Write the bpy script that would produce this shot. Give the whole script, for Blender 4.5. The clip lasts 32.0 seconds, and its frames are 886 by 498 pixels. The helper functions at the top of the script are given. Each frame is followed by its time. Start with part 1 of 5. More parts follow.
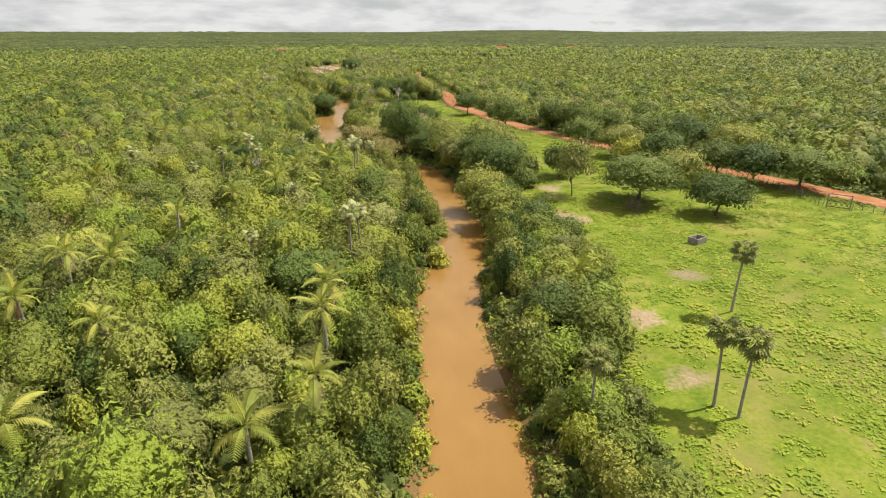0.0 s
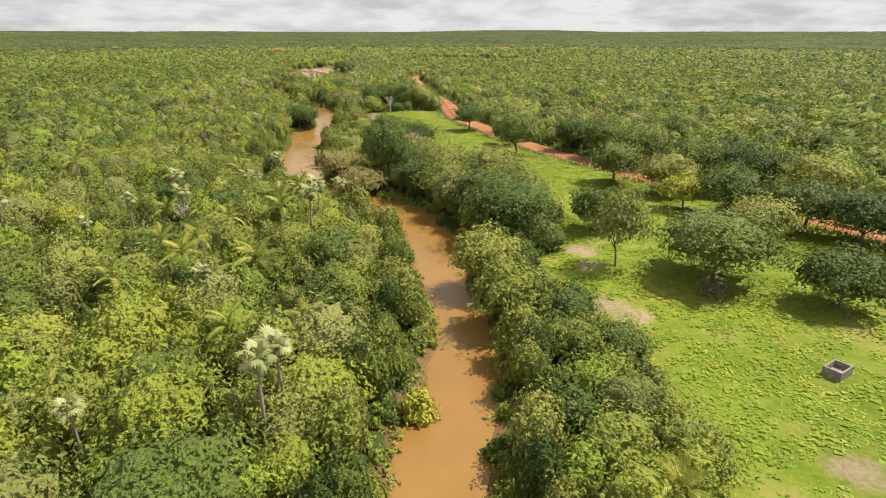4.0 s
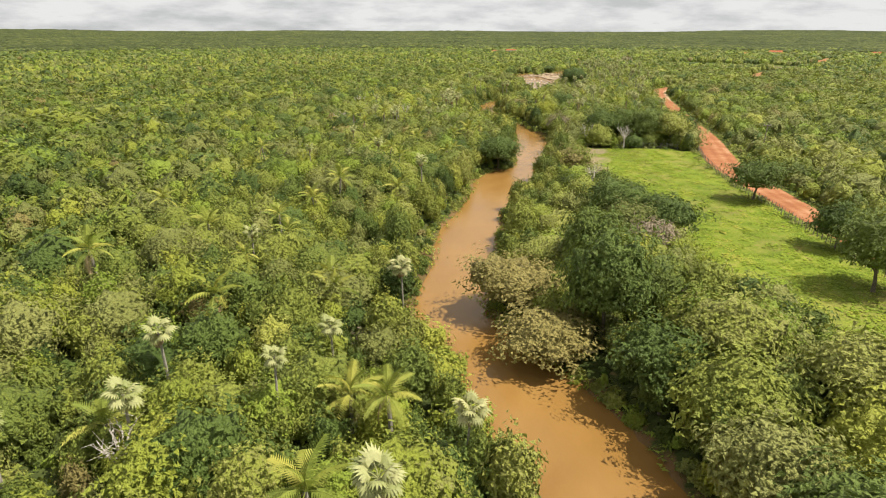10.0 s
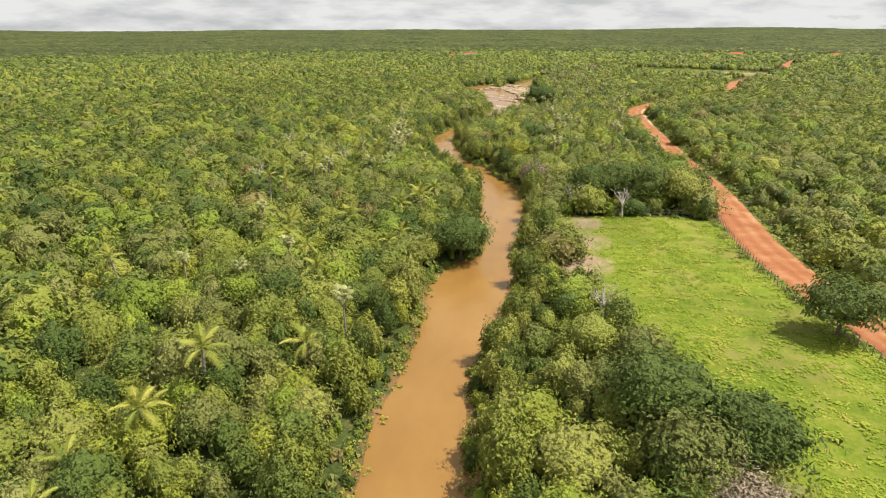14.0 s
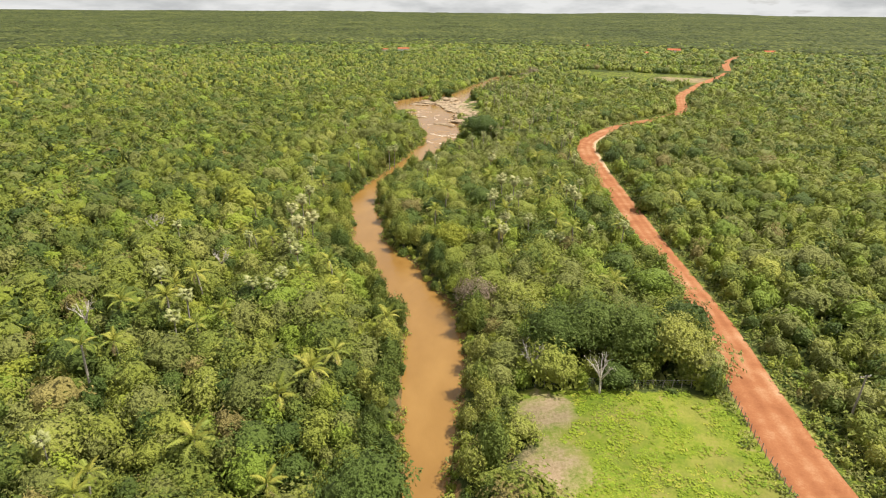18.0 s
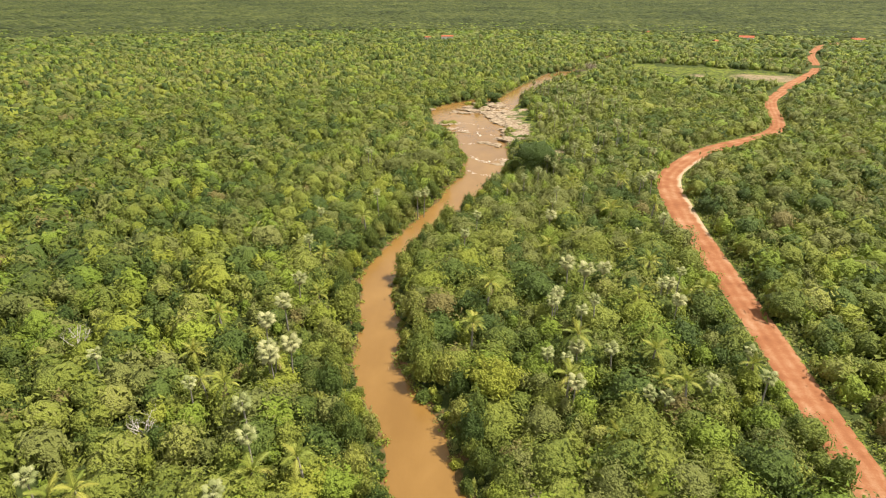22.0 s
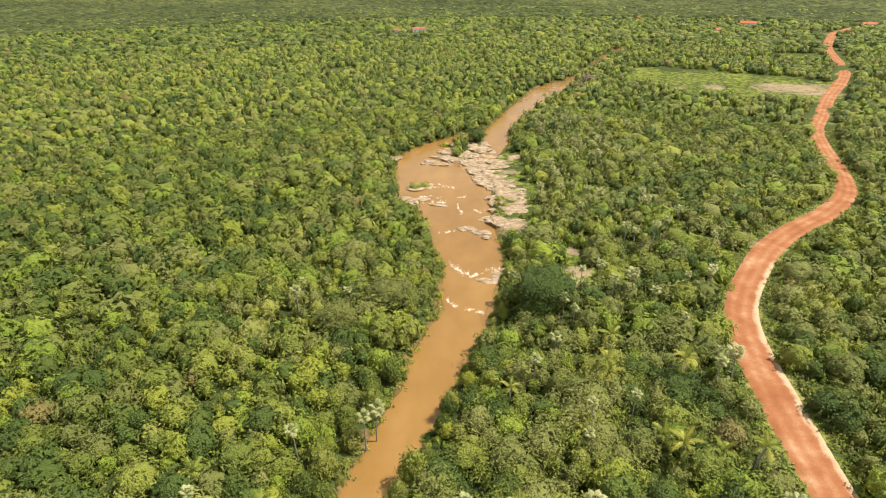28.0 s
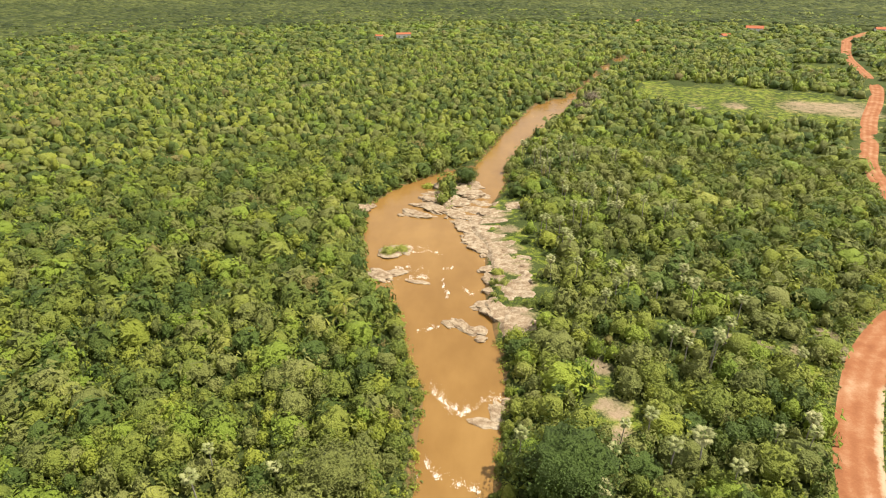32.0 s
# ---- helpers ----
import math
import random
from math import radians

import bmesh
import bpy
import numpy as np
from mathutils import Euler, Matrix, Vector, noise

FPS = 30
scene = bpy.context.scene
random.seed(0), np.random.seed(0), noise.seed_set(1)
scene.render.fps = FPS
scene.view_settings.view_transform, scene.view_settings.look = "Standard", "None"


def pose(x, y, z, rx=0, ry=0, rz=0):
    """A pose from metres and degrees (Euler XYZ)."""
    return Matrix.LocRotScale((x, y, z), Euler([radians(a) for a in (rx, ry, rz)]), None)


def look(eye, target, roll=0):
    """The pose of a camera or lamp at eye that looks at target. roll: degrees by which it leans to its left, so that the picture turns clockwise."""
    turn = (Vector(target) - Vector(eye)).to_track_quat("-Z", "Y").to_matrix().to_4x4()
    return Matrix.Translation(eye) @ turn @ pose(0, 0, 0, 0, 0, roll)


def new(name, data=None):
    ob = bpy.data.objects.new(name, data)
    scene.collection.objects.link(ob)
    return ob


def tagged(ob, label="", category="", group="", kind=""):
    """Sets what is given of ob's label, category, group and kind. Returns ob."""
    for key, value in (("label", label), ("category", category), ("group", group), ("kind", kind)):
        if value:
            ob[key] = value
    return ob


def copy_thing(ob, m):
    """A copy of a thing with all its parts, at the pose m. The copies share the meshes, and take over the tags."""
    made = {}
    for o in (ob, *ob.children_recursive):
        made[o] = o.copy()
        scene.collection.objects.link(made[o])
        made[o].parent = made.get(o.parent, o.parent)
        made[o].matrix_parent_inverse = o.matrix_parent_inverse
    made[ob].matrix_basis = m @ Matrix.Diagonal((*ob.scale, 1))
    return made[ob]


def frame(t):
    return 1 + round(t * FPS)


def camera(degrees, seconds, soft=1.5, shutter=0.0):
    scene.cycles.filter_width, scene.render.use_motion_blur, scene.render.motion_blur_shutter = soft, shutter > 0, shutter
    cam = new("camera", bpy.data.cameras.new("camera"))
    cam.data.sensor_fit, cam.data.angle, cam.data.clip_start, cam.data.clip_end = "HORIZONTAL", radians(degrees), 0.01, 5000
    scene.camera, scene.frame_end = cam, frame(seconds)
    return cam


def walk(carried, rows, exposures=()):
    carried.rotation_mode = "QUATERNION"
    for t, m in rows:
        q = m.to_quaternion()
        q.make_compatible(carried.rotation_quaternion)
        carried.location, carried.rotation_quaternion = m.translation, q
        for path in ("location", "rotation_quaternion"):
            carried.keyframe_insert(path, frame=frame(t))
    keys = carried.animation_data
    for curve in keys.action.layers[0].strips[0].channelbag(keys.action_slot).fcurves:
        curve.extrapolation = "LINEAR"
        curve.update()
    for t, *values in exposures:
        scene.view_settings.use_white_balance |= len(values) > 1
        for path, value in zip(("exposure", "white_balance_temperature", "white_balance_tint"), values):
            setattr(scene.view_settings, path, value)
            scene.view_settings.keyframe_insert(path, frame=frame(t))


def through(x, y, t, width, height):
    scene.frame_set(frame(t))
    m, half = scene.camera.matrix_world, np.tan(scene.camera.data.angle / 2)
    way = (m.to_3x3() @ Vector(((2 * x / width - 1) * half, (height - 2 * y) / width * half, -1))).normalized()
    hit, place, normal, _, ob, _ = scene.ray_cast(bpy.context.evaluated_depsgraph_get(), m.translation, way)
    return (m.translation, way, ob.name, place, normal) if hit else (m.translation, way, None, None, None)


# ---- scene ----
cam = camera(74.4, 32.0, soft=1.1)
PATH = [
    (0, (6.9, 15.524, 30.9), (7.197, 17.375, 30.204), -0.1),
    (0.5, (7.464, 19.072, 31.033), (7.762, 20.923, 30.335), -0.0),
    (1, (8.142, 23.078, 31.132), (8.442, 24.928, 30.434), 0.0),
    (1.5, (8.774, 27.099, 31.168), (9.077, 28.948, 30.47), 0.1),
    (2, (9.484, 31.102, 31.209), (9.796, 32.95, 30.511), 0.1),
    (2.5, (10.274, 35.064, 31.285), (10.592, 36.911, 30.587), 0.2),
    (4.5, (14.712, 54.435, 31.156), (14.966, 56.293, 30.462), -0.3),
    (5, (15.219, 59.808, 31.083), (15.407, 61.675, 30.392), -0.2),
    (5.5, (16.184, 65.422, 31.195), (16.326, 67.293, 30.503), -0.3),
    (6, (16.914, 71.028, 31.409), (17.014, 72.901, 30.716), -0.4),
    (6.5, (17.512, 76.474, 31.598), (17.567, 78.349, 30.906), -0.5),
    (7, (17.98, 81.777, 31.7), (17.982, 83.654, 31.008), -0.5),
    (7.5, (18.216, 87.258, 31.742), (18.153, 89.134, 31.051), -0.4),
    (8, (18.319, 92.678, 31.84), (18.184, 94.55, 31.148), -0.3),
    (8.5, (18.243, 97.942, 31.982), (18.036, 99.806, 31.287), -0.1),
    (9, (18.049, 103.031, 32.175), (17.769, 104.885, 31.479), 0.0),
    (9.5, (17.719, 108.087, 32.233), (17.365, 109.928, 31.536), 0.1),
    (10, (17.231, 113.005, 32.31), (16.81, 114.831, 31.612), 0.1),
    (10.5, (16.719, 117.999, 32.402), (16.277, 119.82, 31.703), 0.1),
    (11, (16.028, 123.005, 32.495), (15.585, 124.826, 31.795), 0.1),
    (11.5, (15.115, 128.197, 32.485), (14.673, 130.017, 31.784), 0.1),
    (12, (14.227, 133.67, 32.542), (13.784, 135.49, 31.841), 0.0),
    (12.5, (13.2, 139.275, 33.628), (12.758, 141.095, 32.925), -0.0),
    (13, (12.242, 145.18, 35.775), (11.824, 147.004, 35.07), -0.1),
    (13.5, (11.267, 151.14, 38.008), (10.892, 152.973, 37.301), -0.1),
    (14, (10.901, 157.267, 39.769), (10.603, 159.115, 39.064), -0.2),
    (14.5, (10.915, 163.343, 41.546), (10.695, 165.202, 40.843), -0.3),
    (16.5, (10.524, 187.248, 49.253), (10.425, 189.118, 48.55), 0.4),
    (17, (10.302, 193.309, 51.417), (10.202, 195.179, 50.714), 0.5),
    (17.5, (10.031, 199.371, 53.693), (9.929, 201.239, 52.984), 0.5),
    (18, (9.719, 205.666, 55.733), (9.619, 207.514, 54.974), 0.5),
    (18.5, (9.495, 212.024, 57.87), (9.395, 213.847, 57.053), 0.4),
    (19, (9.476, 218.616, 59.899), (9.362, 220.436, 59.077), 0.4),
    (19.5, (8.981, 225.405, 61.043), (8.815, 227.221, 60.223), 0.4),
    (20, (8.977, 232.463, 61.569), (8.8, 234.28, 60.753), 0.2),
    (20.5, (8.231, 239.311, 61.783), (8.013, 241.124, 60.967), 0.2),
    (21, (7.698, 246.037, 62.011), (7.459, 247.848, 61.197), 0.2),
    (21.5, (7.108, 252.758, 62.205), (6.868, 254.568, 61.39), 0.1),
    (22, (6.356, 259.481, 62.456), (6.117, 261.291, 61.639), 0.1),
    (22.5, (5.745, 266.357, 62.826), (5.506, 268.166, 62.006), 0.1),
    (23, (5.069, 273.438, 63.548), (4.829, 275.245, 62.724), 0.0),
    (23.5, (4.461, 280.667, 64.614), (4.22, 282.473, 63.789), -0.0),
    (24, (3.91, 287.819, 65.966), (3.667, 289.624, 65.14), -0.2),
    (24.5, (3.52, 294.716, 67.324), (3.274, 296.521, 66.497), -0.4),
    (25, (2.889, 301.674, 68.921), (2.641, 303.478, 68.093), -0.5),
    (25.5, (2.193, 308.579, 70.516), (1.945, 310.377, 69.676), -0.5),
    (27.5, (-0.228, 335.159, 78.082), (-0.439, 336.933, 77.183), -0.6),
    (28, (-0.245, 341.503, 79.542), (-0.418, 343.282, 78.644), -0.8),
    (28.5, (-0.766, 347.746, 80.156), (-0.936, 349.524, 79.256), -0.8),
    (29, (-1.18, 354.022, 80.384), (-1.343, 355.8, 79.483), -0.7),
    (29.5, (-1.281, 360.392, 80.442), (-1.423, 362.172, 79.542), -0.8),
    (30, (-1.463, 367.066, 80.269), (-1.604, 368.846, 79.37), -0.7),
    (30.5, (-1.677, 373.77, 80.172), (-1.819, 375.55, 79.271), -0.7),
    (31, (-1.864, 380.795, 80.173), (-2.005, 382.575, 79.272), -0.7),
    (31.5, (-2.187, 387.987, 80.244), (-2.327, 389.767, 79.342), -0.7),
    (32, (-2.527, 395.264, 80.344), (-2.666, 397.045, 79.443), -0.7),
]
walk(cam, [(t, look(eye, target, roll)) for t, eye, target, roll in PATH])

# ---------------------------------------------------------------- sky and sun
SUN_ELEVATION, SUN_FROM = 58.0, 8.0          # degrees above the horizon; degrees from +x towards +y
world = bpy.data.worlds.new("sky")
scene.world = world
world.use_nodes = True
wn, wl = world.node_tree.nodes, world.node_tree.links
wn.clear()
w_out, w_bg = wn.new("ShaderNodeOutputWorld"), wn.new("ShaderNodeBackground")
w_sky = wn.new("ShaderNodeTexSky")
w_sky.sky_type, w_sky.sun_disc = "NISHITA", False
w_sky.sun_elevation, w_sky.sun_rotation = radians(SUN_ELEVATION), radians(90 - SUN_FROM)
w_sky.air_density, w_sky.dust_density = 1.0, 1.6
w_co, w_map = wn.new("ShaderNodeTexCoord"), wn.new("ShaderNodeMapping")
w_map.inputs["Scale"].default_value = (2.6, 2.6, 11.0)
w_noise, w_ramp, w_mix, w_tone = (wn.new("ShaderNodeTexNoise"), wn.new("ShaderNodeValToRGB"), wn.new("ShaderNodeMix"), wn.new("ShaderNodeValToRGB"))
w_noise.inputs["Scale"].default_value, w_noise.inputs["Detail"].default_value, w_noise.inputs["Roughness"].default_value = 3.6, 8, 0.58
w_ramp.color_ramp.elements[0].position, w_ramp.color_ramp.elements[1].position = 0.14, 0.34
w_tone.color_ramp.elements[0].position, w_tone.color_ramp.elements[1].position = 0.42, 0.66
w_tone.color_ramp.elements[0].color = (8.7, 8.7, 8.6, 1)
w_tone.color_ramp.elements[1].color = (5.9, 6.0, 6.0, 1)
w_mix.data_type = "RGBA"
wl.new(w_co.outputs["Generated"], w_map.inputs["Vector"])
wl.new(w_map.outputs["Vector"], w_noise.inputs["Vector"])
wl.new(w_noise.outputs["Fac"], w_ramp.inputs["Fac"])
wl.new(w_noise.outputs["Fac"], w_tone.inputs["Fac"])
wl.new(w_ramp.outputs["Color"], w_mix.inputs["Factor"])
wl.new(w_sky.outputs["Color"], w_mix.inputs["A"])
wl.new(w_tone.outputs["Color"], w_mix.inputs["B"])
w_sep, w_up, w_mul = wn.new("ShaderNodeSeparateXYZ"), wn.new("ShaderNodeMapRange"), wn.new("ShaderNodeMix")
w_up.inputs["From Max"].default_value, w_up.inputs["To Min"].default_value, w_up.inputs["To Max"].default_value = 0.45, 1.02, 1.18
w_mul.data_type, w_mul.blend_type = "RGBA", "MULTIPLY"
w_mul.inputs["Factor"].default_value = 1.0
wl.new(w_co.outputs["Generated"], w_sep.inputs["Vector"])
wl.new(w_sep.outputs["Z"], w_up.inputs["Value"])
wl.new(w_mix.outputs["Result"], w_mul.inputs["A"])
wl.new(w_up.outputs["Result"], w_mul.inputs["B"])
wl.new(w_mul.outputs["Result"], w_bg.inputs["Color"])
w_bg.inputs["Strength"].default_value = 0.056
wl.new(w_bg.outputs["Background"], w_out.inputs["Surface"])

sun_data = bpy.data.lights.new("sun", "SUN")
sun_data.energy, sun_data.angle, sun_data.color = 5.0, radians(0.6), (1.0, 0.94, 0.82)
sun = new("sun", sun_data)
sx, sy = math.cos(radians(SUN_FROM)), math.sin(radians(SUN_FROM))
ce, se = math.cos(radians(SUN_ELEVATION)), math.sin(radians(SUN_ELEVATION))
sun.matrix_world = look((sx * ce * 900, 300 + sy * ce * 900, se * 900), (0, 300, 0))
scene.view_settings.exposure = 0.71


# ---------------------------------------------------------------- materials
def material(name, rough=0.8, spec=0.3):
    m = bpy.data.materials.new(name)
    m.use_nodes = True
    b = m.node_tree.nodes["Principled BSDF"]
    b.inputs["Roughness"].default_value = rough
    b.inputs["Specular IOR Level"].default_value = spec
    return m, m.node_tree.nodes, m.node_tree.links, b


def ramp(nodes, links, fac, stops):
    r = nodes.new("ShaderNodeValToRGB")
    els = r.color_ramp.elements
    while len(els) < len(stops):
        els.new(0.5)
    for e, (p, c) in zip(els, stops):
        e.position, e.color = p, (*c, 1)
    links.new(fac, r.inputs["Fac"])
    return r.outputs["Color"]


def place(nodes, links, scale=(1, 1, 1)):
    co, mp = nodes.new("ShaderNodeTexCoord"), nodes.new("ShaderNodeMapping")
    mp.inputs["Scale"].default_value = scale
    links.new(co.outputs["Object"], mp.inputs["Vector"])
    return mp.outputs["Vector"]


def noise_node(nodes, links, vec, scale, detail=4, rough=0.55):
    n = nodes.new("ShaderNodeTexNoise")
    n.inputs["Scale"].default_value, n.inputs["Detail"].default_value, n.inputs["Roughness"].default_value = scale, detail, rough
    links.new(vec, n.inputs["Vector"])
    return n.outputs["Fac"]


def math_node(nodes, links, op, a, b):
    n = nodes.new("ShaderNodeMath")
    n.operation = op
    for i, v in enumerate((a, b)):
        if isinstance(v, (int, float)):
            n.inputs[i].default_value = v
        else:
            links.new(v, n.inputs[i])
    return n.outputs[0]


def mix_col(nodes, links, fac, a, b, mode="MIX"):
    n = nodes.new("ShaderNodeMix")
    n.data_type, n.blend_type = "RGBA", mode
    for key, v in (("Factor", fac), ("A", a), ("B", b)):
        sock = [s for s in n.inputs if s.name == key and (s.type == "RGBA" if key != "Factor" else s.type == "VALUE")][0]
        if isinstance(v, (int, float)):
            sock.default_value = v
        elif isinstance(v, tuple):
            sock.default_value = (*v, 1)
        else:
            links.new(v, sock)
    return [s for s in n.outputs if s.type == "RGBA"][0]


def bump(nodes, links, bsdf, height, strength=0.5, distance=0.1):
    b = nodes.new("ShaderNodeBump")
    b.inputs["Strength"].default_value, b.inputs["Distance"].default_value = strength, distance
    links.new(height, b.inputs["Height"])
    links.new(b.outputs["Normal"], bsdf.inputs["Normal"])


def leaf_material(name, stops, through=0.16, per_leaf=0.16, crisp=0.85):
    """Foliage whose green varies from plant to plant and, less, from sprig to sprig and leaf to leaf."""
    m, n, l, b = material(name, 0.6, 0.22)
    at, info, geo = n.new("ShaderNodeAttribute"), n.new("ShaderNodeObjectInfo"), n.new("ShaderNodeNewGeometry")
    at.attribute_name = "tint"
    single = math_node(n, l, "LESS_THAN", at.outputs["Fac"], 0.001)
    s = math_node(n, l, "ADD", at.outputs["Fac"], math_node(n, l, "MULTIPLY", info.outputs["Random"], single))
    leaf = math_node(n, l, "SUBTRACT", geo.outputs["Random Per Island"], 0.5)
    s = math_node(n, l, "ADD", s, math_node(n, l, "MULTIPLY", leaf, per_leaf))
    v = place(n, l)
    sprig, grain = noise_node(n, l, v, 1.1, 2, 0.6), noise_node(n, l, v, 6.0, 2, 0.7)
    s = math_node(n, l, "ADD", s, math_node(n, l, "MULTIPLY", math_node(n, l, "SUBTRACT", sprig, 0.5), 0.45))
    s = math_node(n, l, "ADD", s, math_node(n, l, "MULTIPLY", math_node(n, l, "SUBTRACT", grain, 0.5), 0.70))
    col = ramp(n, l, s, [(p, (c[0] * 1.18, c[1] * 1.12, c[2] * 1.12)) for p, c in stops])
    l.new(col, b.inputs["Base Color"])
    cells = n.new("ShaderNodeTexVoronoi")
    cells.inputs["Scale"].default_value = 2.6
    l.new(v, cells.inputs["Vector"])
    rough = noise_node(n, l, v, 2.2, 3, 0.7)
    relief = math_node(n, l, "SUBTRACT", math_node(n, l, "MULTIPLY", rough, 1.6), math_node(n, l, "MULTIPLY", cells.outputs["Distance"], 0.8))
    bump(n, l, b, relief, crisp, 0.55)
    tr, mx = n.new("ShaderNodeBsdfTranslucent"), n.new("ShaderNodeMixShader")
    l.new(mix_col(n, l, 0.5, col, (0.30, 0.36, 0.05), "MIX"), tr.inputs["Color"])
    mx.inputs["Fac"].default_value = through
    l.new(b.outputs["BSDF"], mx.inputs[1])
    l.new(tr.outputs["BSDF"], mx.inputs[2])
    l.new(mx.outputs["Shader"], n["Material Output"].inputs["Surface"])
    return m


LEAF = leaf_material("mixed_foliage", [(0.0, (0.060, 0.092, 0.018)), (0.25, (0.118, 0.154, 0.026)), (0.5, (0.180, 0.212, 0.034)),
                                       (0.70, (0.215, 0.248, 0.042)), (0.80, (0.205, 0.212, 0.066)), (0.90, (0.245, 0.272, 0.048)), (1.0, (0.28, 0.30, 0.055))])
LEAF_DARK = leaf_material("dark_glossy_foliage", [(0.0, (0.048, 0.080, 0.016)), (0.5, (0.080, 0.122, 0.023)), (1.0, (0.122, 0.165, 0.031))])
LEAF_YELLOW = leaf_material("yellow_green_foliage", [(0.0, (0.18, 0.23, 0.030)), (0.5, (0.25, 0.285, 0.036)), (1.0, (0.34, 0.345, 0.045))])
LEAF_RUST = leaf_material("rusty_olive_foliage", [(0.0, (0.150, 0.128, 0.044)), (0.5, (0.190, 0.168, 0.053)), (1.0, (0.24, 0.212, 0.066))])
LEAF_GREY = leaf_material("grey_brown_twigs", [(0.0, (0.18, 0.14, 0.10)), (0.5, (0.25, 0.20, 0.145)), (1.0, (0.31, 0.26, 0.19))], 0.1)
LEAF_OLIVE = leaf_material("grey_olive_foliage", [(0.0, (0.108, 0.132, 0.031)), (0.5, (0.165, 0.185, 0.047)), (1.0, (0.215, 0.230, 0.068))])
LEAF_LIME = leaf_material("light_green_foliage", [(0.0, (0.165, 0.205, 0.026)), (0.5, (0.215, 0.250, 0.032)), (1.0, (0.275, 0.295, 0.042))])
LEAF_FRESH = leaf_material("fresh_green_foliage", [(0.0, (0.128, 0.190, 0.024)), (0.5, (0.182, 0.245, 0.030)), (1.0, (0.24, 0.30, 0.036))])
PALM_PALE = leaf_material("pale_fan_leaf", [(0.0, (0.165, 0.195, 0.066)), (0.5, (0.235, 0.258, 0.100)), (1.0, (0.32, 0.335, 0.155))], 0.2, crisp=0.2)
PALM_SILVER = leaf_material("silvery_fan_leaf", [(0.0, (0.205, 0.225, 0.09)), (0.5, (0.275, 0.285, 0.125)), (1.0, (0.36, 0.36, 0.17))], 0.2, crisp=0.2)
PALM_DRY = leaf_material("dry_palm_leaf", [(0.0, (0.20, 0.14, 0.07)), (0.5, (0.28, 0.21, 0.11)), (1.0, (0.38, 0.30, 0.17))], 0.15, crisp=0.2)
PALM_GREEN = leaf_material("feather_leaf", [(0.0, (0.145, 0.19, 0.032)), (0.5, (0.215, 0.245, 0.042)), (1.0, (0.31, 0.305, 0.06))], 0.25, crisp=0.2)
WEED = leaf_material("low_weeds", [(0.0, (0.14, 0.215, 0.016)), (0.5, (0.200, 0.275, 0.020)), (0.8, (0.25, 0.31, 0.026)), (1.0, (0.31, 0.30, 0.05))], 0.35, crisp=0.2)


def bark_material(name, dark, light):
    m, n, l, b = material(name, 0.9, 0.1)
    v = place(n, l, (6, 6, 1.5))
    f = noise_node(n, l, v, 2.0, 5)
    l.new(ramp(n, l, f, [(0.3, dark), (0.7, light)]), b.inputs["Base Color"])
    bump(n, l, b, f, 0.6, 0.03)
    return m


BARK = bark_material("grey_brown_bark", (0.07, 0.055, 0.04), (0.20, 0.17, 0.13))
BARK_PALE = bark_material("bleached_dead_wood", (0.32, 0.28, 0.24), (0.58, 0.53, 0.47))
BARK_PALM = bark_material("grey_palm_trunk", (0.16, 0.14, 0.115), (0.34, 0.31, 0.26))
TIMBER = bark_material("weathered_timber", (0.14, 0.12, 0.10), (0.32, 0.28, 0.24))


def attr(n, name):
    a = n.new("ShaderNodeAttribute")
    a.attribute_name = name
    return a.outputs["Fac"]


